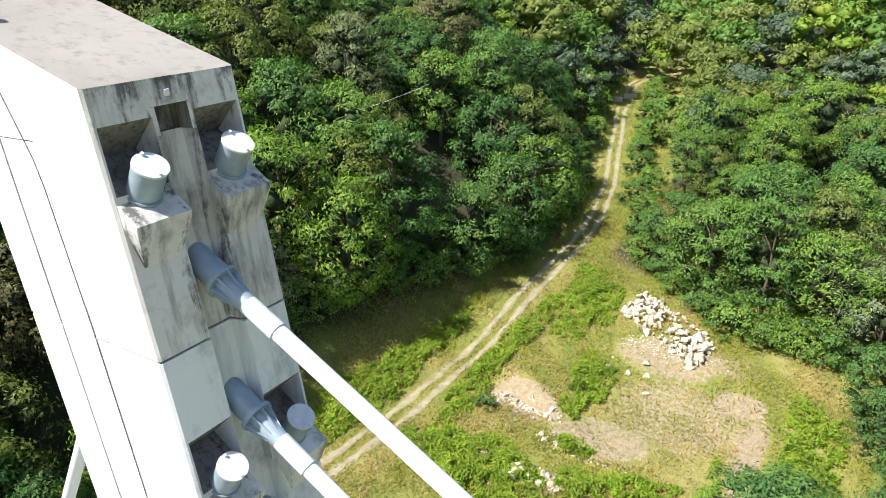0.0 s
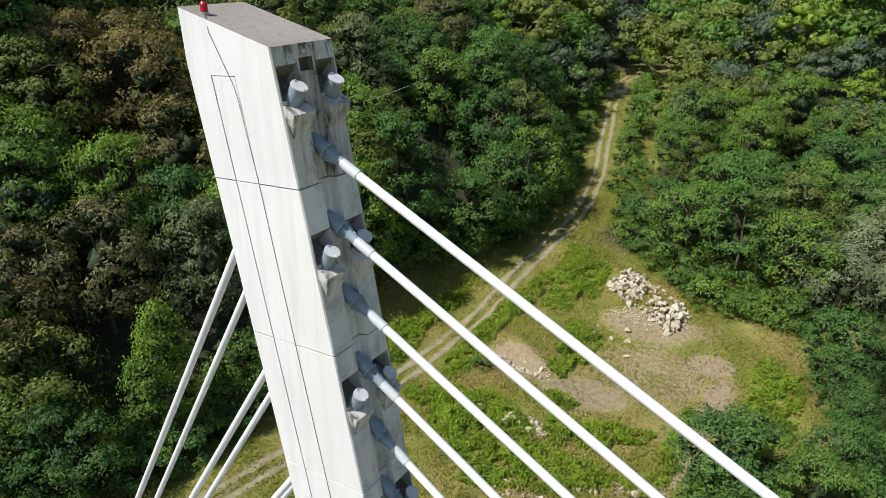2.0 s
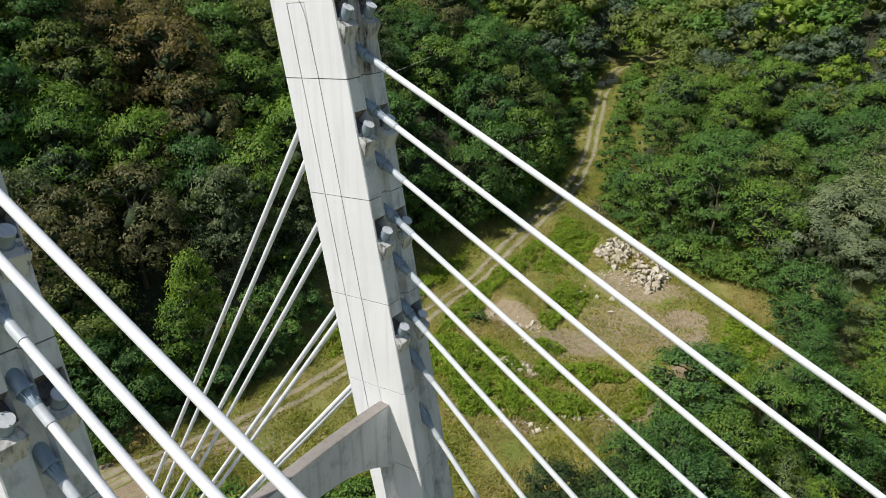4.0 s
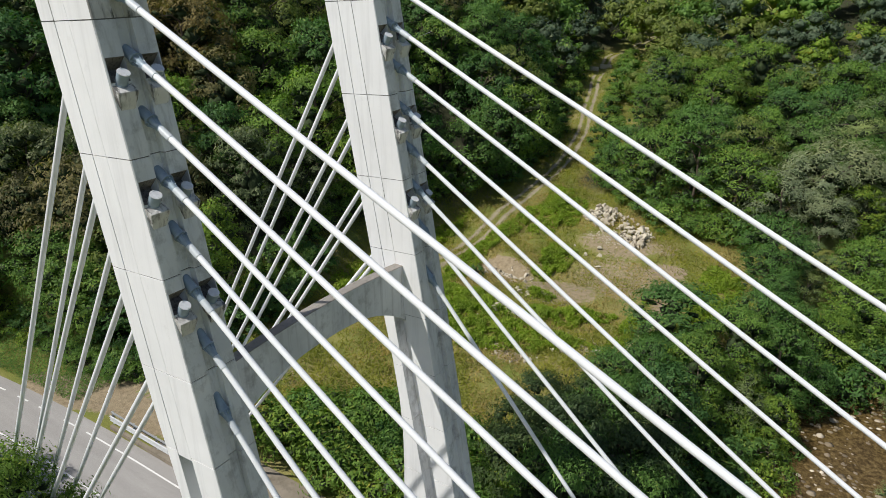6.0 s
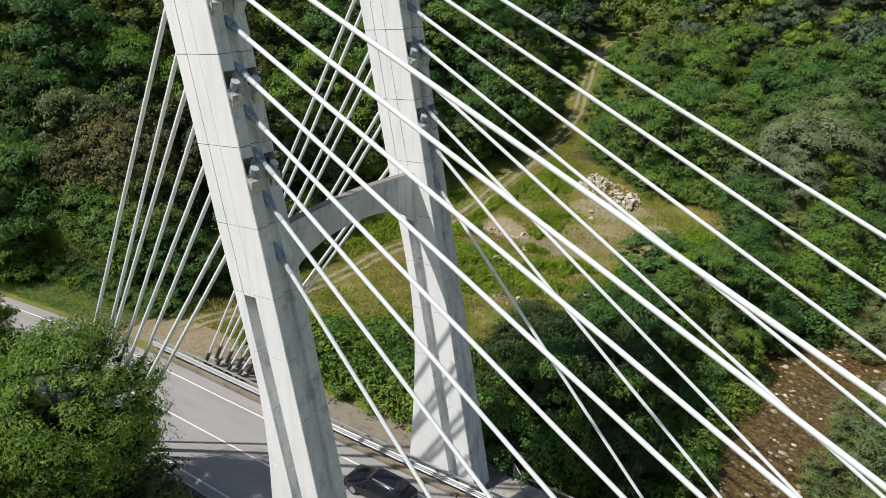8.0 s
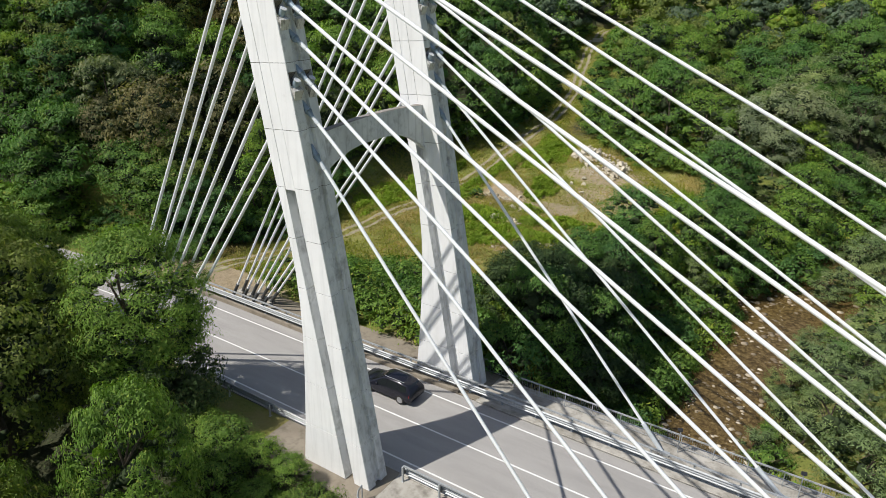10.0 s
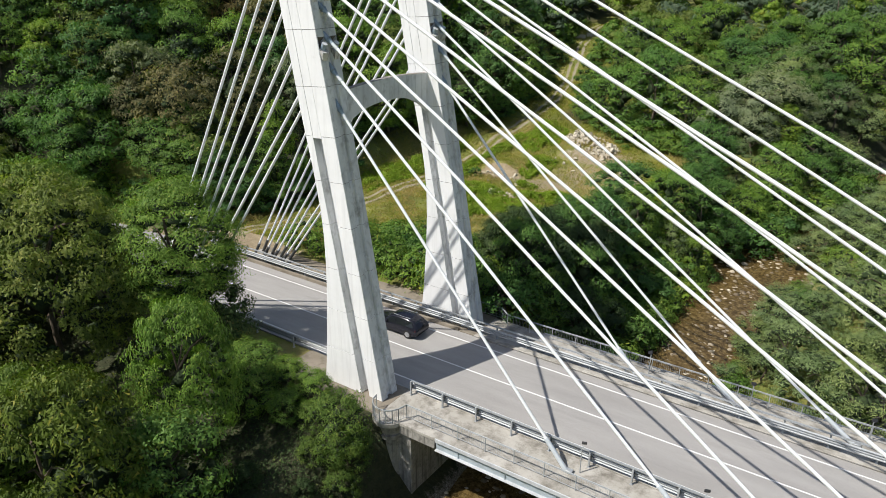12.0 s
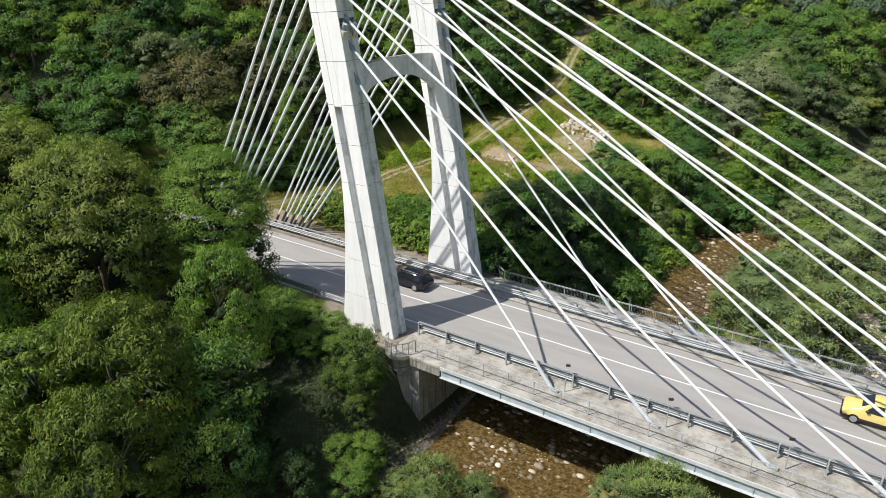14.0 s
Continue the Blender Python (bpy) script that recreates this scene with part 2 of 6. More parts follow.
rim_ = calc(nt_, "SUBTRACT", 0.5, calc(nt_, "MULTIPLY", calc(nt_, "ABSOLUTE", calc(nt_, "SUBTRACT", sx_.outputs["Z"], 34.66), 0), 9.0))
sum_ = calc(nt_, "ADD", calc(nt_, "MAXIMUM", calc(nt_, "MAXIMUM", high_, edge_), rim_), run_)
mould_ = ramp_node(nt_, calc(nt_, "ADD", sum_, calc(nt_, "MULTIPLY", calc(nt_, "SUBTRACT", blot_.outputs["Fac"], 0.5), 3.6)), [(0.0, (0, 0, 0)), (0.85, (0.88, 0.88, 0.88))])
nt_.links.new(mix_node(nt_, under_, (0.07, 0.068, 0.065), mould_.outputs["Color"]), b_.inputs["Base Color"])


# ---- mesh helpers ----
def mesh_of(name, verts, faces, material=None, smooth=False):
    me = bpy.data.meshes.new(name)
    me.from_pydata([tuple(v) for v in verts], [], [tuple(f) for f in faces])
    if material:
        me.materials.append(material)
    if smooth:
        me.shade_smooth()
    me.update()
    return me


def mesh_from_arrays(name, verts, faces, material):
    """verts (n, 3) and faces (m, k) as arrays."""
    me = bpy.data.meshes.new(name)
    k = faces.shape[1]
    me.vertices.add(len(verts))
    me.vertices.foreach_set("co", np.asarray(verts, np.float32).ravel())
    me.loops.add(faces.size)
    me.loops.foreach_set("vertex_index", np.asarray(faces, np.int32).ravel())
    me.polygons.add(len(faces))
    me.polygons.foreach_set("loop_start", np.arange(0, faces.size, k, dtype=np.int32))
    me.update(calc_edges=True)
    me.validate()
    me.materials.append(material)
    return me


def from_bm(name, bm, material, smooth=False, angle=40):
    bmesh.ops.recalc_face_normals(bm, faces=bm.faces)
    me = bpy.data.meshes.new(name)
    bm.to_mesh(me)
    bm.free()
    me.materials.append(material)
    if smooth:
        me.shade_smooth()
        me.set_sharp_from_angle(angle=radians(angle))
    return me


def part(name, data, material, parent, label=""):
    """Links a bmesh or a mesh as one mesh object under a thing or a part."""
    if isinstance(data, bmesh.types.BMesh):
        data = from_bm(name, data, material, True)
    ob = new(name, data)
    ob.parent = parent
    if label:
        ob["label"] = label
    return ob


def box(bm, x0, x1, y0, y1, z0, z1, bevel=0.0, m=None):
    r = bmesh.ops.create_cube(bm, size=1.0)
    mt = Matrix.Translation(((x0 + x1) / 2, (y0 + y1) / 2, (z0 + z1) / 2)) @ Matrix.Diagonal((x1 - x0, y1 - y0, z1 - z0, 1))
    bmesh.ops.transform(bm, matrix=(m @ mt) if m else mt, verts=r["verts"])
    if bevel:
        edges = list({e for v in r["verts"] for e in v.link_edges})
        bmesh.ops.bevel(bm, geom=edges, offset=bevel, segments=1, affect="EDGES")


def tube(bm, a, b, r0, r1=None, seg=12, caps=True):
    """A round bar from a to b, its radius going from r0 to r1."""
    a, b = Vector(a), Vector(b)
    r1 = r0 if r1 is None else r1
    q = (b - a).to_track_quat("Z", "Y").to_matrix()
    rings = []
    for p, r in ((a, r0), (b, r1)):
        rings.append([bm.verts.new(p + q @ Vector((r * math.cos(2 * math.pi * i / seg), r * math.sin(2 * math.pi * i / seg), 0))) for i in range(seg)])
    for i in range(seg):
        j = (i + 1) % seg
        bm.faces.new((rings[0][i], rings[0][j], rings[1][j], rings[1][i]))
    if caps:
        bm.faces.new(rings[0][::-1])
        bm.faces.new(rings[1])


def sweep(bm, profile, path, closed=False):
    """A profile (across, up) carried along points in plan; across is to the left of the way."""
    rings = []
    for i, p in enumerate(path):
        p = Vector(p)
        d = (Vector(path[min(i + 1, len(path) - 1)]) - Vector(path[max(i - 1, 0)])).normalized()
        side = Vector((-d.y, d.x, 0)).normalized()
        rings.append([bm.verts.new(p + side * u + Vector((0, 0, v))) for u, v in profile])
    n = len(profile)
    for a, b in zip(rings, rings[1:]):
        for i in range(n if closed else n - 1):
            j = (i + 1) % n
            bm.faces.new((a[i], b[i], b[j], a[j]))
    if closed:
        bm.faces.new(rings[0])
        bm.faces.new(rings[-1][::-1])


def prism(bm, poly, y0, y1):
    """A polygon in x and z, drawn out from y0 to y1."""
    a = [bm.verts.new((x, y0, z)) for x, z in poly]
    b = [bm.verts.new((x, y1, z)) for x, z in poly]
    n = len(poly)
    for i in range(n):
        bm.faces.new((a[i], a[(i + 1) % n], b[(i + 1) % n], b[i]))
    bm.faces.new(a[::-1])
    bm.faces.new(b)


def thing(name, label, category, group="", kind="", at=(0, 0, 0)):
    ob = new(name)
    ob.empty_display_size = 0.3
    ob.location = at
    return tagged(ob, label, category, group, kind)


def smoothstep(a, b, v):
    t = np.clip((v - a) / (b - a), 0, 1)
    return t * t * (3 - 2 * t)


# ---- lie of the land ----
TRACK = [(-34, 14.8), (-32.5, 22), (-31.5, 28.5), (-30.5, 38), (-30, 55), (-30.3, 73), (-30, 85), (-31, 95), (-33.5, 105), (-39, 122), (-44, 137), (-48, 155), (-45, 177), (-38, 200)]
ROAD_Y = 6.9


def track_x(y):
    return np.interp(y, [p[1] for p in TRACK], [p[0] for p in TRACK])


def river_x(y):
    return np.interp(y, [-80, -30, -10, 0, 15, 30, 50, 75, 110, 180], [-6, 4, 9, 10.8, 12.0, 13.6, 15.4, 21.5, 35, 70])


def river_z(y):
    return -7.3 + 0.035 * np.clip(y, -40, 120)


def road_mid(x):
    """The road's middle line: straight over the bridge, then bending to the near side."""
    return ROAD_Y - 0.0022 * np.clip(-(x + 26), 0, None) ** 2


def land(x, y):
    x, y = np.asarray(x, float), np.asarray(y, float)
    rough = 0.25 * np.sin(x * 0.31 + 1.3 * np.sin(y * 0.17)) * np.sin(y * 0.27 + 0.8) + 0.12 * np.sin(x * 0.9 + y * 0.6) * np.sin(y * 0.83 - x * 0.2)
    far = -1.2 * smoothstep(16, 27, y) + 0.125 * np.clip(y - 60, 0, 130) + 0.02 * np.clip(y - 190, 0, 400)
    near = -0.3 * np.clip(-(y + 2.2), 0, 14)
    h = np.where(y > 8, far, near) + rough * smoothstep(0, 8, np.abs(y - 7) - 6)
    # a small earth scarp in the meadow
    h = h + 1.1 * smoothstep(55.6, 57.2, y + 0.25 * (x + 22)) * (1 - smoothstep(58, 66, y)) * (1 - smoothstep(2.5, 5.5, np.abs(x + 22.3)))
    # hillside behind the track and above the road
    edge = track_x(y) - 6.0
    h = h + 0.6 * np.clip(edge - x, 0, 75) * smoothstep(24, 40, y) + 0.6 * np.clip(-(x + 42), 0, 75) * (1 - smoothstep(24, 40, y)) * smoothstep(11, 18, y)
    h = h + 0.6 * np.clip(-(x + 62), 0, 75) * (1 - smoothstep(11, 18, y))
    h = h + 0.16 * np.clip(y - 105, 0, 150) * smoothstep(4, 45, x - track_x(y))
    # across the river
    over = x - river_x(y) - 9
    h = h + 0.25 * np.clip(over - 22, 0, 120)
    # bank down to the river
    d = np.abs(x - river_x(y))
    width = 4.6 + 0.8 * np.sin(y * 0.23)
    bank = river_z(y) - 0.45 + 6.5 * smoothstep(0.0, 1.0, (d - width) / 8.5) ** 1.2
    side = smoothstep(width + 4.5, width + 10.5, d)
    low = np.where(x > river_x(y), river_z(y) + 2.4 + 0.05 * np.clip(over, 0, 60), h)
    h = np.where(x > river_x(y), low * (1 - smoothstep(26, 45, over)) + h * smoothstep(26, 45, over), h)
    h = np.minimum(h, bank * (1 - side) + h * side)
    # the road's bench
    rm = np.where(x < 2, np.abs(y - road_mid(x)), 99.0)
    bench = 1 - smoothstep(8.6, 12.5, rm)
    return h * (1 - bench) - 0.16 * bench


def spread(lo, hi, step, reach, growth=1.22):
    """Even steps between lo and hi, widening outside out to reach."""
    mid = list(np.arange(lo, hi + 1e-6, step))
    a, b, s = [], [], step
    while mid[0] - sum(a) > -reach:
        s *= growth
        a.append(s)
    left = list(mid[0] - np.cumsum(a))[::-1]
    right = list(mid[-1] + np.cumsum(a))
    return np.array(left + mid + right)


def build_ground():
    xs, ys = spread(-62, 46, 1.0, 2600), spread(-34, 112, 1.0, 2600)
    gx, gy = np.meshgrid(xs, ys)
    gz = land(gx, gy)
    nx, ny = len(xs), len(ys)
    verts = np.stack([gx, gy, gz], -1).reshape(-1, 3)
    i = np.arange(nx * ny).reshape(ny, nx)
    faces = np.stack([i[:-1, :-1], i[:-1, 1:], i[1:, 1:], i[1:, :-1]], -1).reshape(-1, 4)
    me = mesh_from_arrays("ground", verts, faces, M_GROUND)
    me.shade_smooth()
    # what covers the ground: bare earth, gravel, near-black wood floor
    x, y = gx.ravel(), gy.ravel()
    bare = np.zeros_like(x)

    def blob(cx, cy, rx, ry, amount, turn=0.0):
        c, s = math.cos(turn), math.sin(turn)
        u, v = ((x - cx) * c + (y - cy) * s) / rx, (-(x - cx) * s + (y - cy) * c) / ry
        return amount * (1 - smoothstep(0.55, 1.25, np.hypot(u, v)))

    for b in ((-14.5, 54.5, 5.2, 3.4, 0.5, 0.3), (-5.4, 65, 2.4, 2.0, 0.8), (-3.4, 59, 1.2, 5.5, 0.72), (-3.2, 52, 1.1, 4, 0.68), (-5.2, 44.5, 1.2, 5, 0.65, -0.3), (-10, 61, 7, 6, 0.42), (-13, 68.5, 6, 3.5, 0.48), (-8, 70, 4, 2, 0.4),
              (-21.8, 55.6, 4.0, 1.9, 0.85, -0.2), (-18, 59, 1.6, 3, 0.3), (-16.2, 47.2, 2.2, 1.3, 0.7), (-8.3, 43.8, 2.8, 1.8, 0.55), (-12.5, 39.4, 2.2, 1.2, 0.5), (-36.5, 14.6, 5.5, 2.6, 1.0, 0.1), (-31, 14.6, 3.5, 2.4, 1.0), (-40.5, 12.2, 5.0, 1.5, 0.9, 0.06), (-31.6, 19, 2.6, 4, 0.7), (-28, 15.3, 6, 1.6, 0.7), (-27, 26, 4, 3, 0.3), (-31.5, 24, 3, 7, 0.4), (-6, 15.4, 7, 1.0, 0.6)):
        bare = np.maximum(bare, blob(*b))
    gravel = np.clip(1 - smoothstep(4.2, 8.0, np.abs(x - river_x(y))), 0, 1)
    gravel = np.maximum(gravel, 1 - smoothstep(0.5, 1.2, np.hypot((x - 34) / 8, (y - 26) / 9)))
    gravel = np.maximum(gravel, smoothstep(3.4, 4.6, x) * (x < river_x(y)) * smoothstep(-15, -11, y) * (1 - smoothstep(15, 18, y)))
    # the near-black floor also darkens the shaded bank and ground under the deck
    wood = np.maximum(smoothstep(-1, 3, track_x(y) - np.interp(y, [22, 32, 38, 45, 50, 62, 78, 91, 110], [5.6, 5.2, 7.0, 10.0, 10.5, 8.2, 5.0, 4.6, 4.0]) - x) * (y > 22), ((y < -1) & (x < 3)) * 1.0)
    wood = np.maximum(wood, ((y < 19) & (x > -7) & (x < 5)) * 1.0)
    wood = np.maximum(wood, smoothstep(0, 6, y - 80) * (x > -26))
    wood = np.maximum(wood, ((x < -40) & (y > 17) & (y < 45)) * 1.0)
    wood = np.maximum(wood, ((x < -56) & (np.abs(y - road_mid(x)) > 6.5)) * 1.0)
    col = np.zeros((len(x), 4), np.float32)
    col[:, 0], col[:, 1], col[:, 2], col[:, 3] = bare, gravel, wood, 1
    attr = me.color_attributes.new("cover", "FLOAT_COLOR", "POINT")
    attr.data.foreach_set("color", col.ravel())
    tagged(new("ground", me), "rough meadow, woodland soil and gravel river bed", "ground", kind="structure")


mG, nG, bG = nodes_of("meadow_and_soil")
att = nG.nodes.new("ShaderNodeAttribute")
att.attribute_name = "cover"
sep = nG.nodes.new("ShaderNodeSeparateColor")
nG.links.new(att.outputs["Color"], sep.inputs["Color"])
g1, g2, g3 = noise_node(nG, 0.22, 4, 0.6), noise_node(nG, 2.2, 6, 0.7), noise_node(nG, 9.0, 5, 0.7)
grass = ramp_node(nG, g1.outputs["Fac"], [(0.3, (0.14, 0.18, 0.028)), (0.5, (0.205, 0.21, 0.045)), (0.68, (0.31, 0.265, 0.1))])
soil = ramp_node(nG, g2.outputs["Fac"], [(0.3, (0.23, 0.175, 0.105)), (0.7, (0.38, 0.31, 0.2))])
pebble = ramp_node(nG, g3.outputs["Fac"], [(0.35, (0.07, 0.055, 0.035)), (0.52, (0.2, 0.175, 0.135)), (0.72, (0.5, 0.47, 0.42))])
# leaf litter, near-black because shade is put into its colour as well
shaded_litter = ramp_node(nG, g2.outputs["Fac"], [(0.3, (0.02, 0.03, 0.01)), (0.7, (0.06, 0.06, 0.025))])


def ragged(source, width=0.8):
    """A cover's edge, broken up by the clumps of the ground."""
    add = nG.nodes.new("ShaderNodeMath")
    add.operation = "MULTIPLY_ADD"
    nG.links.new(g2.outputs["Fac"], add.inputs[0])
    add.inputs[1].default_value = 1.1
    nG.links.new(source, add.inputs[2])
    return ramp_node(nG, add.outputs[0], [(0.82, (0, 0, 0)), (0.82 + width * 0.5, (1, 1, 1))]).outputs["Color"]


c_ = mix_node(nG, grass.outputs["Color"], shaded_litter.outputs["Color"], sep.outputs["Blue"])
c_ = mix_node(nG, c_, soil.outputs["Color"], ragged(sep.outputs["Red"], 1.5))
c_ = mix_node(nG, c_, pebble.outputs["Color"], ragged(sep.outputs["Green"]))
g4 = noise_node(nG, 14.0, 4, 0.6)
tone = ramp_node(nG, g4.outputs["Fac"], [(0.3, (0.72, 0.72, 0.72)), (0.7, (1.2, 1.2, 1.2))])
nG.links.new(mix_node(nG, c_, tone.outputs["Color"], 1.0, "MULTIPLY"), bG.inputs["Base Color"])
bG.inputs["Roughness"].default_value = 0.95
bump_node(nG, bG, g2.outputs["Fac"], 0.8, 0.25)
M_GROUND = mG

build_ground()

# river
ry = np.arange(-110, 150, 2.0)
wv, wf = [], []
for k_, yy in enumerate(ry):
    cx_, zz = float(river_x(yy)), float(river_z(yy))
    for u_ in (-7.5, -2.5, 2.5, 7.5):
        wv.append((cx_ + u_, yy, zz))
for k_ in range(len(ry) - 1):
    for c in range(3):
        a_ = k_ * 4 + c
        wf.append((a_, a_ + 1, a_ + 5, a_ + 4))
tagged(new("river", mesh_of("river", wv, wf, M_WATER, True)), "shallow brown stony river under the bridge", "river", kind="structure")

# wheel ruts of the farm track
mT, nT, bT = nodes_of("pale_rut_dust")
dust_ = ramp_node(nT, noise_node(nT, 1.1, 6, 0.7).outputs["Fac"], [(0.3, (0.2, 0.17, 0.105)), (0.7, (0.36, 0.315, 0.22))])
turf_ = ramp_node(nT, noise_node(nT, 5.0, 5, 0.7).outputs["Fac"], [(0.35, (0.14, 0.18, 0.03)), (0.65, (0.24, 0.24, 0.06))])
at_ = nT.nodes.new("ShaderNodeAttribute")
at_.attribute_name = "edge"
mixed_ = nT.nodes.new("ShaderNodeMath")
mixed_.operation = "ADD"
nT.links.new(at_.outputs["Fac"], mixed_.inputs[0])
nT.links.new(noise_node(nT, 1.6, 7, 0.75).outputs["Fac"], mixed_.inputs[1])
cut_ = ramp_node(nT, mixed_.outputs[0], [(0.62, (0, 0, 0)), (0.95, (1, 1, 1))])
nT.links.new(mix_node(nT, dust_.outputs["Color"], turf_.outputs["Color"], cut_.outputs["Color"]), bT.inputs["Base Color"])
bT.inputs["Roughness"].default_value = 0.95
rng = random.Random(4)
tv_, tf_, te_ = [], [], []
for side in (-0.74, 0.74):
    for k_ in range(0, 390):
        yy = 15.5 + k_ * 0.45
        xx = float(track_x(yy)) + side + 0.1 * math.sin(yy * 0.31)
        w_ = 0.48 + 0.1 * math.sin(yy * 1.3 + side) + rng.uniform(-0.06, 0.06)
        for u in (-1, -0.6, -0.25, 0.25, 0.6, 1):
            tv_.append((xx + u * w_, yy, float(land(xx + u * w_, yy)) + 0.06 - 0.03 * abs(u)))
            te_.append(max(0.0, abs(u) - 0.3) * 0.75)
        if k_:
            n_ = len(tv_)
            tf_ += [(n_ - 12 + i, n_ - 11 + i, n_ - 5 + i, n_ - 6 + i) for i in range(5)]
track_me = mesh_of("dirt_track", tv_, tf_, mT, True)
track_me.attributes.new("edge", "FLOAT", "POINT").data.foreach_set("value", np.array(te_, np.float32))
tagged(new("dirt_track", track_me), "two pale dusty wheel ruts through the meadow", "track", kind="structure")

# ---- road, deck and walkways ----
DECK_END = 82.0
LINES_Y = (3.4, 6.9, 10.35)
Z_ROAD = -0.05


def strip(name, path, profile, material, label, category, kind="structure", parent=None):
    b = bmesh.new()
    sweep(b, profile, path, closed=True)
    me = from_bm(name, b, material)
    ob = new(name, me)
    if parent:
        ob.parent = parent
    else:
        tagged(ob, label, category, kind=kind)
    return ob


land_path = [(x, float(road_mid(x)), 0.0) for x in np.arange(-110, 1.5, 2.0)] + [(DECK_END, ROAD_Y, 0.0)]
strip("road", land_path, [(-4.5, Z_ROAD - 0.2), (4.5, Z_ROAD - 0.2), (4.5, Z_ROAD), (-4.5, Z_ROAD)], M_ASPHALT, "worn grey asphalt road over the bridge", "road")


def paint_line(offset, x0, x1, width=0.13):
    pts = [(x, float(road_mid(x)) + offset, 0.0) for x in np.arange(x0, x1, 1.5)] + [(x1, float(road_mid(x1)) + offset, 0.0)]
    strip("road_line", pts, [(-width / 2, Z_ROAD), (width / 2, Z_ROAD), (width / 2, Z_ROAD + 0.004), (-width / 2, Z_ROAD + 0.004)], M_PAINT, "worn white painted road line", "road marking")


paint_line(LINES_Y[0] - ROAD_Y, -60, DECK_END)
paint_line(0, -60, DECK_END)
paint_line(LINES_Y[2] - ROAD_Y, -33.5, DECK_END)
paint_line(LINES_Y[2] - ROAD_Y, -60, -44.3)
for x in (-42.6, -39.7, -36.4):
    paint_line(LINES_Y[2] - ROAD_Y, x, x + 1.4)

# walkways with kerbs, both sides
for y0, y1 in ((-1.2, 2.35), (11.45, 15.0)):
    inner = y1 if y0 < 0 else y0
    b = bmesh.new()
    box(b, 0.6, DECK_END, y0, y1, -0.22, 0.0, 0.01)
    walkway = tagged(new("walkway", from_bm("walkway", b, M_WALK)), "stained concrete walkway with a low kerb along the deck", "walkway", kind="structure")
    b = bmesh.new()
    box(b, 0.6, DECK_END, inner - 0.16, inner + 0.16, 0.0, 0.1, 0.02)
    part("kerb", b, M_WALK, walkway)
b = bmesh.new()
box(b, -27.8, 0.6, 11.45, 15.2, -0.5, 0.0, 0.02)
tagged(new("walkway", from_bm("walkway", b, M_VERGE)), "dusty concrete verge behind the guard rail", "walkway", kind="structure")
b = bmesh.new()
box(b, -9, 0.6, -1.2, 2.35, -0.6, 0.0, 0.02)
tagged(new("walkway", from_bm("walkway", b, M_VERGE)), "brown concrete verge beside the pylon foot", "walkway", kind="structure")

# deck slab and girders
deck = thing("bridge_deck", "steel and concrete bridge deck with pale edge girders", "bridge deck")
b = bmesh.new()
box(b, 3.0, DECK_END, -1.0, 14.8, -0.45, -0.226)
part("slab", b, M_ABUT, deck)
for ye, s in ((-1.2, 1), (15.0, -1)):
    b = bmesh.new()
    box(b, 5.3, DECK_END, min(ye, ye - 0.08 * s), max(ye, ye - 0.08 * s), -0.24, 0.03, 0.008)
    part("edge_strip", b, M_GIRDER, deck, "white edge strip")
    b = bmesh.new()
    y_in = ye + 0.1 * s
    box(b, 5.3, DECK_END, min(y_in, y_in + 0.05 * s), max(y_in, y_in + 0.05 * s), -0.86, -0.24)
    part("girder_web", b, M_GIRDERD, deck)
    b = bmesh.new()
    y_f = ye - 0.12 * s
    box(b, 5.3, DECK_END, min(y_f, y_f + 0.42 * s), max(y_f, y_f + 0.42 * s), -0.92, -0.86, 0.006)
    part("girder_flange", b, M_GIRDER, deck)
    for xx in np.arange(7.0, DECK_END, 3.4):
        b = bmesh.new()
        y_s = ye + 0.02 * s
        box(b, xx, xx + 0.03, min(y_s, y_s + 0.08 * s), max(y_s, y_s + 0.08 * s), -0.86, -0.24)
        part("stiffener", b, M_GIRDERD, deck)
for yy in (3.5, 7.0, 10.5):
    b = bmesh.new()
    box(b, 5.3, DECK_END, yy - 0.3, yy + 0.3, -1.3, -0.45)
    part("girder", b, M_GIRDERD, deck)

# abutment under the pylon
abut = thing("abutment", "stained concrete abutment with a rounded pier head", "abutment")
b = bmesh.new()
box(b, -6.5, 3.0, -0.8, 14.7, -9.0, -0.65, 0.05)
part("wall", b, M_ABUT, abut)
b = bmesh.new()
box(b, 2.3, 5.2, -1.15, 0.6, -0.92, -0.224, 0.03)
part("corbel", b, M_ABUT, abut)
b = bmesh.new()
tube(b, (1.25, -0.75, -9.0), (1.25, -0.75, -1.5), 0.75, 0.7, 24)
part("pier", b, M_ABUT, abut)
b = bmesh.new()
tube(b, (1.25, -0.75, -1.5), (1.25, -0.75, -1.2), 0.95, 0.95, 24)
tube(b, (1.25, -0.75, -1.2), (1.25, -0.75, -0.3), 0.8, 1.0, 24)
part("pier_head", b, M_ABUT, abut)
b = bmesh.new()
tube(b, (1.25, -0.75, -0.3), (1.25, -0.75, -0.004), 1.22, 1.22, 32)
part("balcony", b, M_WALK, abut)

# ---- pylon ----
LEAN = 0.171
LEG_W = 1.75
JOINTS = [0.0, 2.96, 6.11, 9.26, 12.45, 15.43, 18.33, 21.4, 24.73, 28.26, 31.94, 34.67]
CAP_Z = (33.84, 30.5, 27.15, 23.8)
TOP_Z = 34.12
LEG_Y = (0.875, 13.07)
TILT = 0.0086


def front_x(z):
    return -LEAN * z


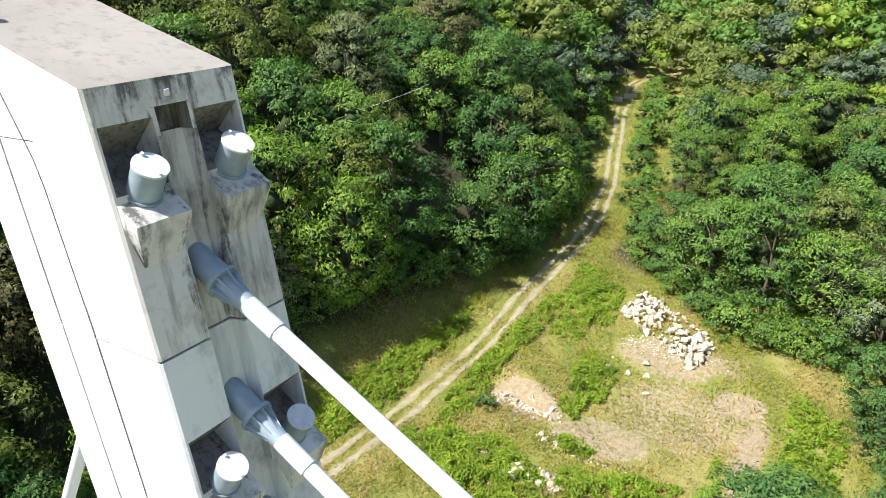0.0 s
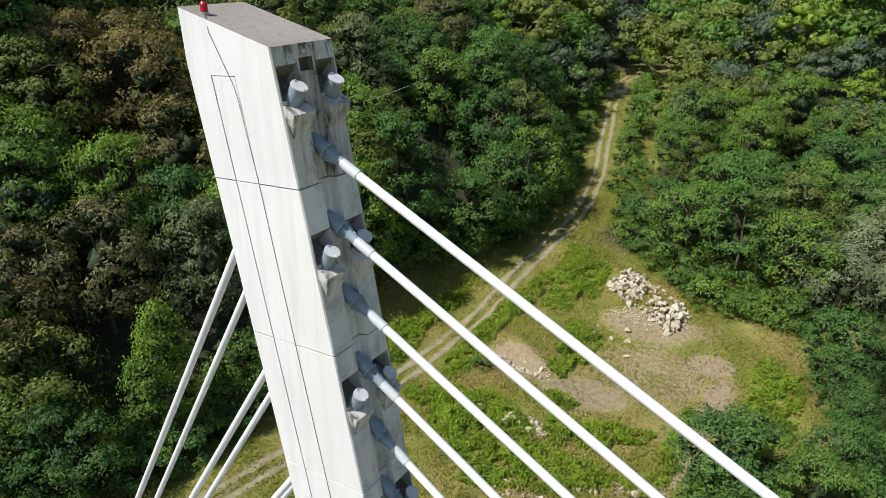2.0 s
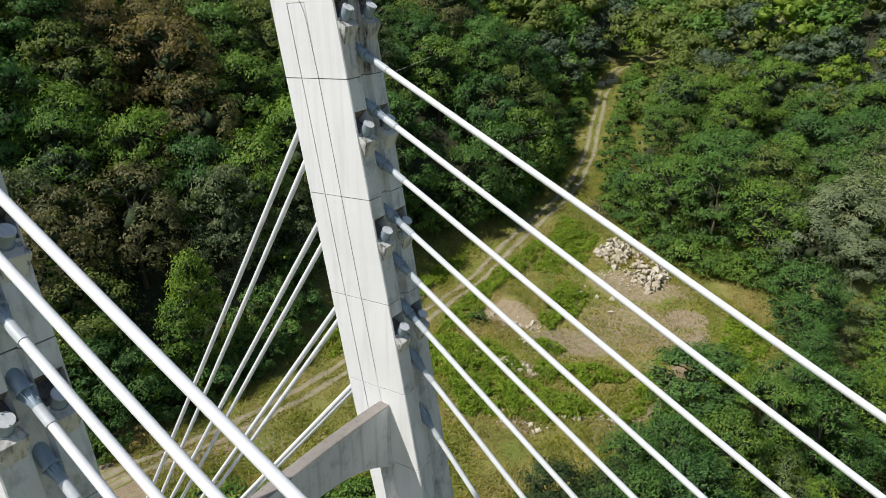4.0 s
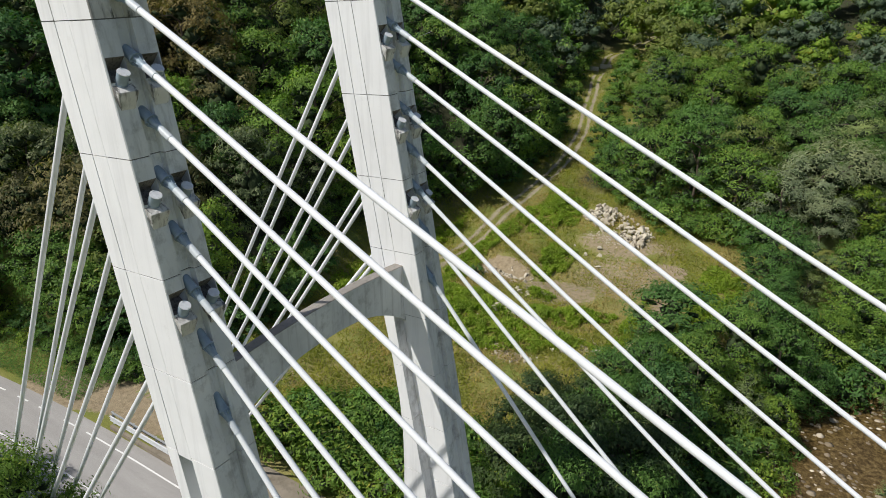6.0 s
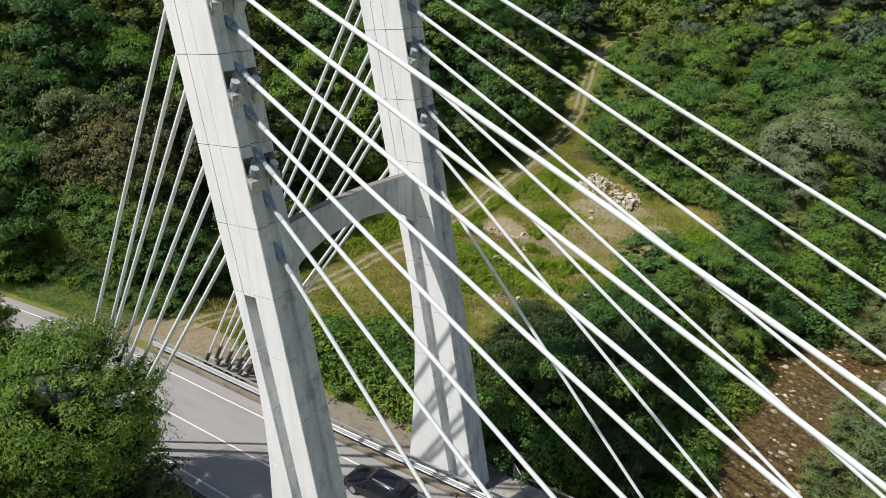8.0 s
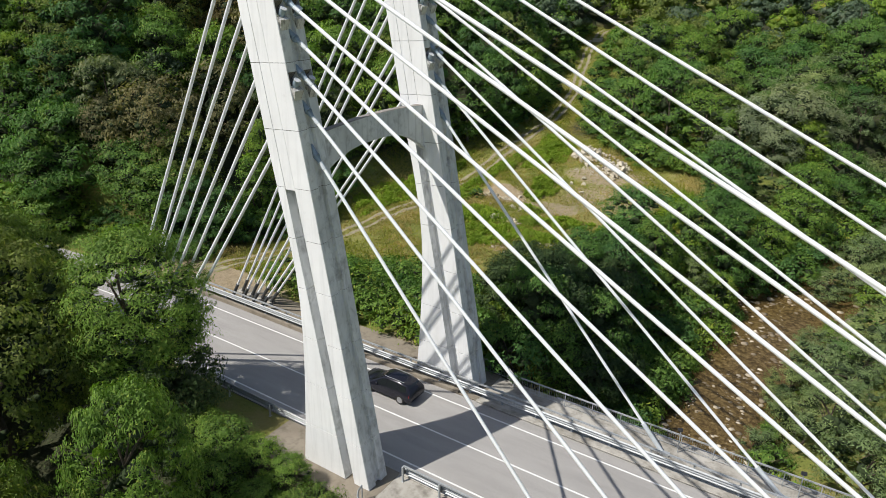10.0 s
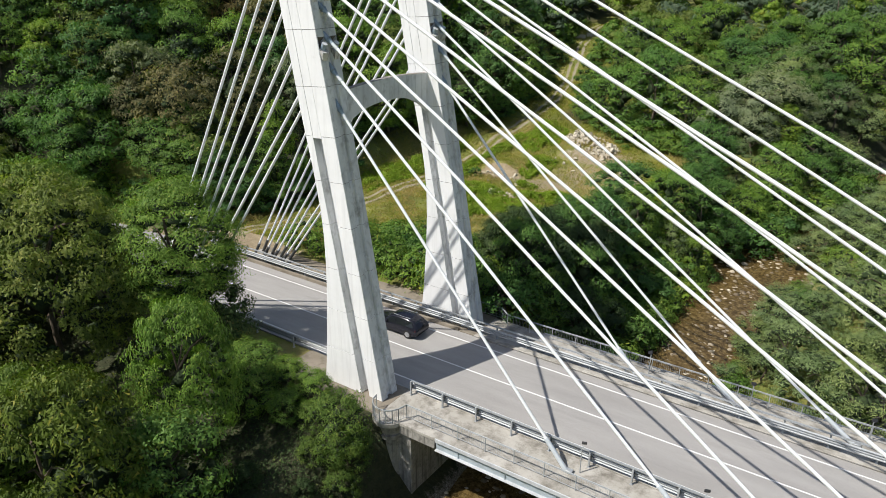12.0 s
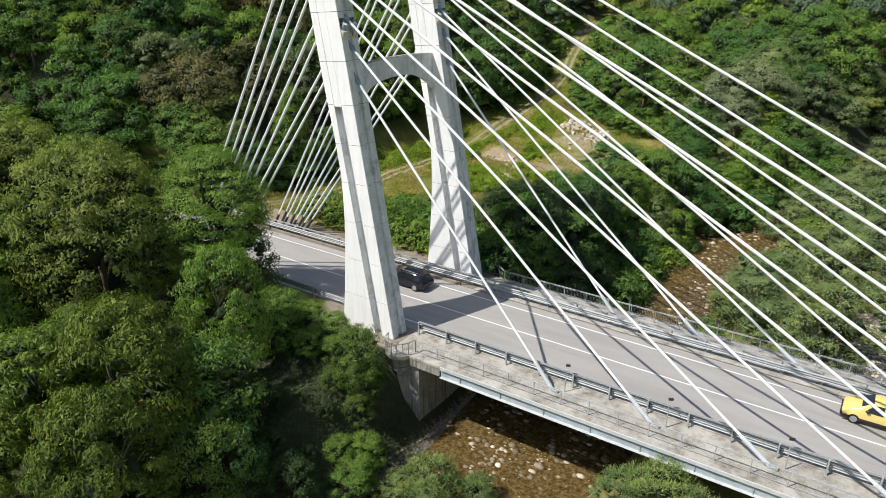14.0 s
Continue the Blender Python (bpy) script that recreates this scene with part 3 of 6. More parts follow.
def back_x(z):
    return float(np.interp(z, [-1, 0, 3, 6.5, 9, 11.5, 13.5, 16, 20, 36.5], [-5.45, -5.3, -4.98, -4.72, -4.6, -4.62, -4.78, -5.18, -5.98, -8.82]))


def joint_z(x, z):
    """Joints fall a little towards the back, high up on the leg."""
    return z - 0.07 * float(smoothstep(5, 20, z)) * (front_x(z) - x)


def section(z, chan=True, slot=False):
    """The leg's outline at a height: a channel down the front, one down each side."""
    f, r, w, c = front_x(z), back_x(z), LEG_W / 2, 0.03
    g0, g1, dp, fd = f - 1.15, f - 1.88, 0.62, 0.2
    if not chan:
        dp = fd = 0.004
    fw = 0.2
    if slot:
        fw, fd = 0.15, 0.26
    half = [(f - fd, 0.0 + fw * 0.98), (f - fd, fw), (f, fw + 0.04), (f, w - c), (f - c, w), (g0, w), (g0 - 0.015, w - dp), (g1 + 0.015, w - dp), (g1, w), (r + c, w), (r, w - c)]
    half = half[1:]
    return half + [(x, -y) for x, y in reversed(half)]


def loft(bm, levels, slope=0.0):
    """Joins outlines at rising heights; the top one may rise towards the back."""
    rings = []
    for n, (z, chan, *slot) in enumerate(levels):
        last = n == len(levels) - 1
        pts = section(z, chan, bool(slot))
        f = front_x(z)
        rings.append([bm.verts.new((x, y, z + slope * (f - x) if last and slope else joint_z(x, z))) for x, y in pts])
    k = len(rings[0])
    for a, c in zip(rings, rings[1:]):
        for i in range(k):
            j = (i + 1) % k
            bm.faces.new((a[i], a[j], c[j], c[i]))
    bm.faces.new(rings[0][::-1])
    bm.faces.new(rings[-1])


def cut_niches(me, zs):
    """Cuts the anchor niches out of a segment's two front strips."""
    ob = new("cut", me)
    for z in zs:
        for y in (-0.53, 0.53):
            cb = bmesh.new()
            f = front_x(z)
            sl = LEAN * 0.8
            prism(cb, [(f + 0.12 - sl, z + 0.54), (f - 0.45, z + 0.1), (f + 0.12, z - 0.23), (f + 0.5, z - 0.3), (f + 0.5, z + 0.54)], y - 0.29, y + 0.29)
            cutter = new("cutter", from_bm("cutter", cb, M_CONC))
            mod = ob.modifiers.new("cut", "BOOLEAN")
            mod.operation, mod.object, mod.solver = "DIFFERENCE", cutter, "EXACT"
            dg = bpy.context.evaluated_depsgraph_get()
            dg.update()
            made = bpy.data.meshes.new_from_object(ob.evaluated_get(dg))
            ob.modifiers.clear()
            bpy.data.objects.remove(cutter)
            ob.data = made
    done = ob.data
    bpy.data.objects.remove(ob)
    return done


def leg_segment_mesh(z0, z1, top=False):
    b = bmesh.new()
    gap = 0.016
    lo, hi = z0 + gap, z1 - (0 if top else gap)
    steps = [lo + (hi - lo) * i / 3 for i in range(4)]
    if top:
        loft(b, [(z, True) for z in (lo, 33.0, TOP_Z)] + [(TOP_Z + 0.004, False, 1), (34.4, False, 1), (34.404, False), (hi, False)], 0.24)
    else:
        loft(b, [(z, True) for z in steps])
    me = from_bm("segment", b, M_CONC)
    zs = [z for z in CAP_Z if z0 < z < z1]
    if zs:
        me = cut_niches(me, zs)
    while len(me.materials) > 1:
        me.materials.pop()
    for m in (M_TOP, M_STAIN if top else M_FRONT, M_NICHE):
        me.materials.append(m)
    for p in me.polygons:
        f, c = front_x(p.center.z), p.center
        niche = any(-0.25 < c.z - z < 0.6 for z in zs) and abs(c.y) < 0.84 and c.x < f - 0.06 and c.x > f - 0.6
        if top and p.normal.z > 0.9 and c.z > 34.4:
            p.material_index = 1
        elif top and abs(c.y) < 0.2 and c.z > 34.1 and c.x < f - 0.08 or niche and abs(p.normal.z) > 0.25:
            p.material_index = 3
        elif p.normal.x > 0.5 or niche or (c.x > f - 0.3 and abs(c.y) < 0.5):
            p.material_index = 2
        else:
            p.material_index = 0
    return me


SEGMENTS = [leg_segment_mesh(a, c, c == JOINTS[-1]) for a, c in zip(JOINTS, JOINTS[1:])]
cb = bmesh.new()
rings = []
for z in np.linspace(0.02, 34.4, 24):
    f, r = front_x(z) - 0.64, back_x(z) + 0.04
    rings.append([cb.verts.new(p) for p in ((f, 0.2, z), (f, -0.2, z), (r, -0.2, z), (r, 0.2, z))])
for a, c in zip(rings, rings[1:]):
    for i in range(4):
        cb.faces.new((a[i], a[(i + 1) % 4], c[(i + 1) % 4], c[i]))
cb.faces.new(rings[0])
cb.faces.new(rings[-1])
CORE = from_bm("leg", cb, M_CORE)

# joint filler, a little behind the faces
JOINT_MESH = []
for z in JOINTS[1:-1]:
    b = bmesh.new()
    rings = []
    for zz in (z - 0.03, z + 0.03):
        f, r, w = front_x(zz) - 0.03, back_x(zz) + 0.03, LEG_W / 2 - 0.03
        ring = [(f - 0.2, 0.17), (f - 0.2, 0.22), (f, 0.27), (f, w), (f - 1.1, w), (f - 1.1, w - 0.63), (f - 1.93, w - 0.63), (f - 1.93, w), (r, w)]
        ring = ring + [(x, -y) for x, y in reversed(ring)]
        rings.append([b.verts.new((x, y, joint_z(x, zz))) for x, y in ring])
    k_ = len(rings[0])
    for i in range(k_):
        b.faces.new((rings[0][i], rings[0][(i + 1) % k_], rings[1][(i + 1) % k_], rings[1][i]))
    JOINT_MESH.append(from_bm("joint", b, M_CORE))

# infill panels that close the side channels above the crossbeam
INFILL = []
for z0, z1 in ((18.2, 21.4), (21.4, 24.73), (24.73, 28.26), (28.26, 31.94), (31.94, TOP_Z)):
    b = bmesh.new()
    rings = []
    for z in (z0 + 0.012, z1 - 0.012):
        f = front_x(z)
        rings.append([b.verts.new((x, y, joint_z(x, z))) for x, y in ((f - 1.175, 0.867), (f - 1.855, 0.867), (f - 1.85, 0.64), (f - 1.18, 0.64))])
    for i in range(4):
        b.faces.new((rings[0][i], rings[0][(i + 1) % 4], rings[1][(i + 1) % 4], rings[1][i]))
    b.faces.new(rings[0])
    b.faces.new(rings[1])
    INFILL.append(from_bm("infill_panel", b, M_CONC))

AXIS = Vector((0.53, 0, 0.848)).normalized()
SIDE = Vector((0.848, 0, -0.53))
b = bmesh.new()
for x, z, w in ((-0.5, 0.09, 0.31), (0.31, -0.416, 0.31), (0.3, -0.48, 0.31), (0.14, -0.96, 0.2), (-0.3, -0.96, 0.2), (-0.5, -0.4, 0.31)):
    for side in (-w, w):
        b.verts.new((x, side, z))
bmesh.ops.convex_hull(b, input=b.verts)
bmesh.ops.dissolve_limit(b, angle_limit=0.02, verts=b.verts, edges=b.edges)
CORBEL = from_bm("corbel", b, M_STAIN)
b = bmesh.new()
base_c = Vector((0.01, 0, -0.225))
tube(b, base_c + AXIS * 0.01, base_c + AXIS * 0.032, 0.19, 0.19, 28)
tube(b, base_c + AXIS * 0.035, base_c + AXIS * 0.37, 0.168, 0.168, 28)
CAPBODY = from_bm("anchor_cap", b, M_BLUE, True, 30)
b = bmesh.new()
tube(b, base_c + AXIS * 0.372, base_c + AXIS * 0.395, 0.176, 0.176, 28)
for s in (-0.145, 0.145):
    tube(b, base_c + AXIS * 0.395 + SIDE * s, base_c + AXIS * 0.425 + SIDE * s, 0.018, 0.018, 8)
CAPLID = from_bm("lid", b, M_CAPTOP, True, 30)

pylon = thing("bridge_pylon", "tall pale concrete bridge pylon of two leaning legs", "bridge pylon")


def leg_frame(n):
    turn = TILT * (1 if n == 0 else -1)
    return Matrix.Translation((0, LEG_Y[n], 0)) @ Matrix.Rotation(-turn, 4, "X")


for n in (0, 1):
    leg = part("leg", CORE, None, pylon)
    leg.matrix_basis = leg_frame(n)
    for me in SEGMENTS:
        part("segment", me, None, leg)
    for me in JOINT_MESH:
        part("joint", me, None, leg)
    for me in INFILL:
        part("infill_panel", me, None, leg)
        o = part("infill_panel", me, None, leg)
        o.matrix_basis = Matrix.Rotation(math.pi, 4, "Z") @ Matrix.Diagonal((-1, 1, 1, 1))
    for z in CAP_Z:
        for y in (-0.53, 0.53):
            at = leg_frame(n) @ Matrix.Translation((front_x(z), y, z))
            o = part("corbel", CORBEL, None, pylon)
            o.matrix_basis = at
            o = part("anchor_cap", CAPBODY, None, pylon, "blue-grey steel anchor cap")
            o.matrix_basis = at
            part("lid", CAPLID, None, o)

# small white plate on the far leg's head
b = bmesh.new()
box(b, -0.012, 0.012, -0.03, 0.03, -0.035, 0.035, 0.003)
o = part("plate", b, M_PAINT, pylon, "small white plate")
o.matrix_basis = leg_frame(1) @ Matrix.Translation((front_x(34.52) + 0.012, -0.02, 34.52))

# arched crossbeam
b = bmesh.new()
N = 24
ya, yb = LEG_Y[0] + 0.7, LEG_Y[1] - 0.7
rings = []
for i in range(N + 1):
    u = i / N
    y = ya + (yb - ya) * u
    k_ = abs(2 * u - 1)
    under = 19.45 - 1.75 * k_ ** 2.6
    over = 20.95 - 0.3 * k_ ** 2
    rings.append([b.verts.new((x, y, z)) for x, z in ((-4.35, under), (-4.35, over), (-4.38, over + 0.03), (-4.8, over + 0.03), (-4.83, over), (-4.83, under))])
for a, c in zip(rings, rings[1:]):
    for i in range(6):
        b.faces.new((a[i], a[(i + 1) % 6], c[(i + 1) % 6], c[i]))
b.faces.new(rings[0])
b.faces.new(rings[-1])
beam_me = from_bm("crossbeam", b, M_FRONT, True, 30)
beam_me.materials.append(M_TOP)
for p in beam_me.polygons:
    p.material_index = int(p.normal.z > 0.6)
part("crossbeam", beam_me, None, pylon, "arched pale concrete crossbeam between the legs")

# ---- stay cables ----
CABLE_Z = (32.6, 30.95, 29.3, 27.6, 25.95, 24.25, 22.45, 20.2)
DECK_X = [63.4, 56.4, 49.4, 42.2, 35.0, 27.9, 20.75, 13.6]


def bundle(parent, name, a, c, r0, material, r1=None, seg=14, label=""):
    bb = bmesh.new()
    tube(bb, a, c, r0, r1, seg)
    return part(name, bb, material, parent, label)


for n in (0, 1):
    for z, xd in zip(CABLE_Z, DECK_X):
        top = leg_frame(n) @ Vector((front_x(z) - 0.25, 0, z + 0.12))
        foot = Vector((xd, 0.72 if n == 0 else 13.95 - 0.72, 0.05))
        d = (foot - top).normalized()
        length = (foot - top).length
        st = thing("stay_cable", "thick white stay cable from pylon to deck edge", "stay cable", "main span stay cables")
        bundle(st, "anchor_pipe", top - d * 0.35, top + d * 0.4, 0.16, M_BLUE, 0.16, 20, "blue-grey steel anchor pipe")
        bundle(st, "flange", top + d * 0.4, top + d * 0.45, 0.205, M_BLUE, 0.205, 20)
        bundle(st, "cone", top + d * 0.45, top + d * 0.86, 0.128, M_BLUE, 0.106, 20)
        across = d.cross(Vector((0, 1, 0))).normalized()
        beside = d.cross(across)
        for g in range(8):
            out = across * math.cos(g * math.pi / 4) + beside * math.sin(g * math.pi / 4)
            side = d.cross(out) * 0.009
            bb = bmesh.new()
            tri = [top + d * 0.45 + out * 0.11, top + d * 0.45 + out * 0.19, top + d * 0.74 + out * 0.112]
            lo, hi = [bb.verts.new(q - side) for q in tri], [bb.verts.new(q + side) for q in tri]
            bb.faces.new(lo)
            bb.faces.new(hi[::-1])
            for i in range(3):
                bb.faces.new((lo[i], hi[i], hi[(i + 1) % 3], lo[(i + 1) % 3]))
            part("gusset", bb, M_BLUE, st)
        bundle(st, "sleeve", top + d * 0.84, top + d * 1.3, 0.112, M_SLEEVE, 0.112, 18, "pale grey sleeve")
        bundle(st, "sheath", top + d * 1.28, foot - d * 2.2, 0.096, M_CABLE, 0.096, 16)
        bundle(st, "deck_pipe", foot - d * 2.3, foot, 0.15, M_SLEEVE, 0.15, 16, "grey steel pipe at the deck")
        bb = bmesh.new()
        box(bb, foot.x - 0.1, foot.x + 0.42, foot.y - 0.17, foot.y + 0.17, 0.0, 0.2, 0.02)
        part("anchor_block", bb, M_GALV, st)

STAY_FEET = (-26.8, -25.5, -24.2, -23.0)
for n in (0, 1):
    for z, xg in zip(CAP_Z, STAY_FEET):
        for y in (-0.53, 0.53):
            top = leg_frame(n) @ Vector((front_x(z), y, z - 0.37))
            foot = Vector((xg, LEG_Y[n] + (y * 1.1), 0.0 if n else -1.0))
            d = (foot - top).normalized()
            u = next(s for s in np.arange(1.0, 9.0, 0.05) if (top + d * s).x < back_x((top + d * s).z) + 0.05)
            st = thing("stay_cable", "thick white back stay from pylon to ground anchor", "stay cable", "back stay cables")
            bundle(st, "collar", top + d * (u - 0.15), top + d * (u + 0.25), 0.16, M_SLEEVE, 0.16, 16)
            bundle(st, "sheath", top + d * (u + 0.2), foot - d * 1.9, 0.1, M_CABLE)
            bundle(st, "ground_pipe", foot - d * 2.0, foot, 0.15, M_DARKST, 0.15, 14, "dark steel pipe at the anchor")
            bb = bmesh.new()
            box(bb, foot.x - 0.4, foot.x + 0.35, foot.y - 0.3, foot.y + 0.3, foot.z - 0.3, foot.z + 0.25, 0.04)
            part("anchor_block", bb, M_WALK, st, "concrete anchor block")

# ---- trees ----
def leaf_arrays(rng, centers, normals, length, width, droop=0.35, radial=None):
    """Pointed leaves, one blade each, fanning out from their pad."""
    n = len(centers)
    t = rng.normal(size=(n, 3))
    if radial is not None:
        t = radial + 0.55 * t
    t -= (t * normals).sum(1, keepdims=True) * normals
    t /= np.linalg.norm(t, axis=1, keepdims=True) + 1e-9
    t[:, 2] -= droop
    t /= np.linalg.norm(t, axis=1, keepdims=True) + 1e-9
    s = np.cross(normals, t)
    s /= np.linalg.norm(s, axis=1, keepdims=True) + 1e-9
    ln = (length * rng.uniform(0.6, 1.4, n))[:, None]
    wd = (width * rng.uniform(0.65, 1.3, n))[:, None]
    foot = centers - t * ln * 0.4
    v = np.stack([foot - s * wd * 0.5, foot + s * wd * 0.5, centers + t * ln * 0.6], 1).reshape(-1, 3)
    f = np.arange(n * 3).reshape(-1, 3)
    return v, f


BALL_V = np.array([(1, 0, 0), (-1, 0, 0), (0, 1, 0), (0, -1, 0), (0, 0, 1), (0, 0, -1)], float)
BALL_F = np.array([(a, b, c) if (a == 0) ^ (b == 3) ^ (c == 5) else (a, c, b) for a in (0, 1) for b in (2, 3) for c in (4, 5)])


def crown_points(seed, shape, pads, per_pad, pad_r, low=0.25, flat=0.7):
    """Points and outward directions of a crown made of many foliage pads. shape: half-widths x, y, height."""
    rng = np.random.default_rng(seed)
    rx, ry_, rz = shape
    pts, nrm, ways, hearts = [], [], [], []
    for _ in range(pads):
        d = rng.normal(size=3)
        d /= np.linalg.norm(d)
        d[2] = d[2] if d[2] > -low else -d[2]
        swell = 0.74 + 0.28 * rng.random() ** 0.6
        c = d * swell * np.array([rx, ry_, rz])
        r = pad_r * rng.uniform(0.65, 1.4)
        hearts.append((c, r))
        k = int(per_pad * rng.uniform(0.7, 1.3))
        e = rng.normal(size=(k, 3))
        e /= np.linalg.norm(e, axis=1, keepdims=True)
        e[:, 2] = np.where(e[:, 2] < -0.3, -e[:, 2], e[:, 2])
        p = c + e * r * np.array([1.0, 1.0, flat]) * rng.uniform(0.5, 1.15, (k, 1))
        nn = e * 0.8 + d * 0.8 + np.array([0, 0, 0.18]) + rng.normal(size=(k, 3)) * 0.34
        pts.append(p)
        ways.append(e * np.array([1, 1, 0.25]))
        nrm.append(nn / np.linalg.norm(nn, axis=1, keepdims=True))
    return rng, np.concatenate(pts), np.concatenate(nrm), np.concatenate(ways), hearts


def trunk_mesh(seed, height, crown_h, rx, r0):
    """A tapered, slightly bent trunk with limbs that reach into the crown."""
    rg = random.Random(seed)
    b = bmesh.new()
    p, r = Vector((0, 0, -0.5)), r0
    spine = [p]
    for k in range(5):
        q = p + Vector((rg.uniform(-0.25, 0.25), rg.uniform(-0.25, 0.25), (height + 0.5) / 5))
        tube(b, p, q, r, r * 0.8, 7, False)
        p, r = q, r * 0.8
        spine.append(p)
    for k in range(7):
        s = spine[2 + k % 4]
        a = rg.uniform(0, 6.28)
        reach = rx * rg.uniform(0.45, 0.7)
        e = s + Vector((math.cos(a) * reach, math.sin(a) * reach, reach * rg.uniform(0.5, 1.1)))
        e.z = min(e.z, height + 0.14 * crown_h)
        m = s.lerp(e, 0.5) + Vector((0, 0, 0.25))
        tube(b, s, m, r0 * 0.42, r0 * 0.25, 4, False)
        tube(b, m, e, r0 * 0.25, r0 * 0.08, 4, False)
    return from_bm("trunk", b, M_BARK, True)


def make_crown(seed, shape, lift, pads, per_pad, pad_r, leaf, material, droop=0.35, low=0.25, flat=0.7):
    rg, p, nn, way, hearts = crown_points(seed, shape, pads, per_pad, pad_r, low, flat)
    v, f = leaf_arrays(rg, p, nn, leaf[0], leaf[1], droop, way)
    vs, fs, n = [v], [f], len(v)
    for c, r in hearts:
        # a pad's solid heart, the shade between leaves put into its colour
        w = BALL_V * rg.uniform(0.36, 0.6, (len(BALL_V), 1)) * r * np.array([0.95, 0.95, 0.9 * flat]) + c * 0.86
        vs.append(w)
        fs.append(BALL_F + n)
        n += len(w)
    # dark lumps that close the crown's middle and colour it shaded
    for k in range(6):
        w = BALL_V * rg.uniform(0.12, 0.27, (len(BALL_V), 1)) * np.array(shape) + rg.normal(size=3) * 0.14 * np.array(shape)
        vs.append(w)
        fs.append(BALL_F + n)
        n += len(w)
    v = np.concatenate(vs) + np.array([0, 0, lift])
    me = mesh_from_arrays("crown", v, np.concatenate(fs), material)
    me.materials.append(L_CROWN_SHADE)
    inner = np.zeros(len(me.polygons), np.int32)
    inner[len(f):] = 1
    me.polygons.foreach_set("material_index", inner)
    return me


class Kind:
    """A tree of one kind, built once; plant() sets copies."""

    def __init__(self, name, label, category, group, seed, shape, lift, pads, per_pad, pad_r, leaf, material, trunk_r=0.2, droop=0.35, low=0.25, flat=0.7):
        self.tags = (label, category, group)
        self.name = name
        self.crown = make_crown(seed, shape, lift, pads, per_pad, pad_r, leaf, material, droop, low, flat)
        self.trunk = trunk_mesh(seed, lift + shape[2] * 0.5, shape[2], shape[0], trunk_r) if trunk_r else None
        self.tall = lift + shape[2]
        self.first = None

    def plant(self, x, y, scale=1.0, turn=0.0, sink=0.1, z=None, wide=1.0):
        zz = float(land(x, y)) if z is None else z
        m = Matrix.Translation((x, y, zz - sink)) @ Matrix.Rotation(turn, 4, "Z") @ Matrix.Diagonal((scale * wide, scale * wide, scale * (0.92 + 0.16 * ((turn * 7.3) % 1)), 1))
        ob = thing(self.name, self.tags[0], self.tags[1], self.tags[2])
        if self.trunk:
            part("trunk", self.trunk, None, ob)
        part("crown", self.crown, None, ob)
        ob.matrix_basis = m
        return ob


rt = random.Random(77)
THICKET = []


def thicket(kinds, x, y, scale):
    """Notes a bush that belongs to the closed thicket at the wood's edge."""
    THICKET.append((kinds.index(rt.choice(kinds)), x, y, scale, rt.uniform(0, 6.28)))


def grow_thickets(kinds, tones):
    """Joins the noted bushes, one mass for each kind."""
    for k, (kind, tone) in enumerate(zip(kinds, tones)):
        me = kind.crown
        v = np.empty(len(me.vertices) * 3)
        me.vertices.foreach_get("co", v)
        v = v.reshape(-1, 3)
        f = np.empty(len(me.polygons) * 3, np.int32)
        me.polygons.foreach_get("vertices", f)
        f = f.reshape(-1, 3)
        idx = np.empty(len(me.polygons), np.int32)
        me.polygons.foreach_get("material_index", idx)
        vs, fs, ids, n = [], [], [], 0
        for kk, x, y, s, a in THICKET:
            if kk != k:
                continue
            c, q = math.cos(a) * s, math.sin(a) * s
            vs.append(np.stack([v[:, 0] * c - v[:, 1] * q + x, v[:, 0] * q + v[:, 1] * c + y, v[:, 2] * s + float(land(x, y)) - 0.1], 1))
            fs.append(f + n)
            ids.append(idx)
            n += len(v)
        out = mesh_from_arrays("thicket", np.concatenate(vs), np.concatenate(fs), me.materials[0])
        out.materials.append(L_CROWN_SHADE)
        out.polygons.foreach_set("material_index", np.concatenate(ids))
        tagged(new("thicket", out), tone + " bushes closing the edge of the wood", "thicket", kind="stuff")


WOOD = "woodland trees"
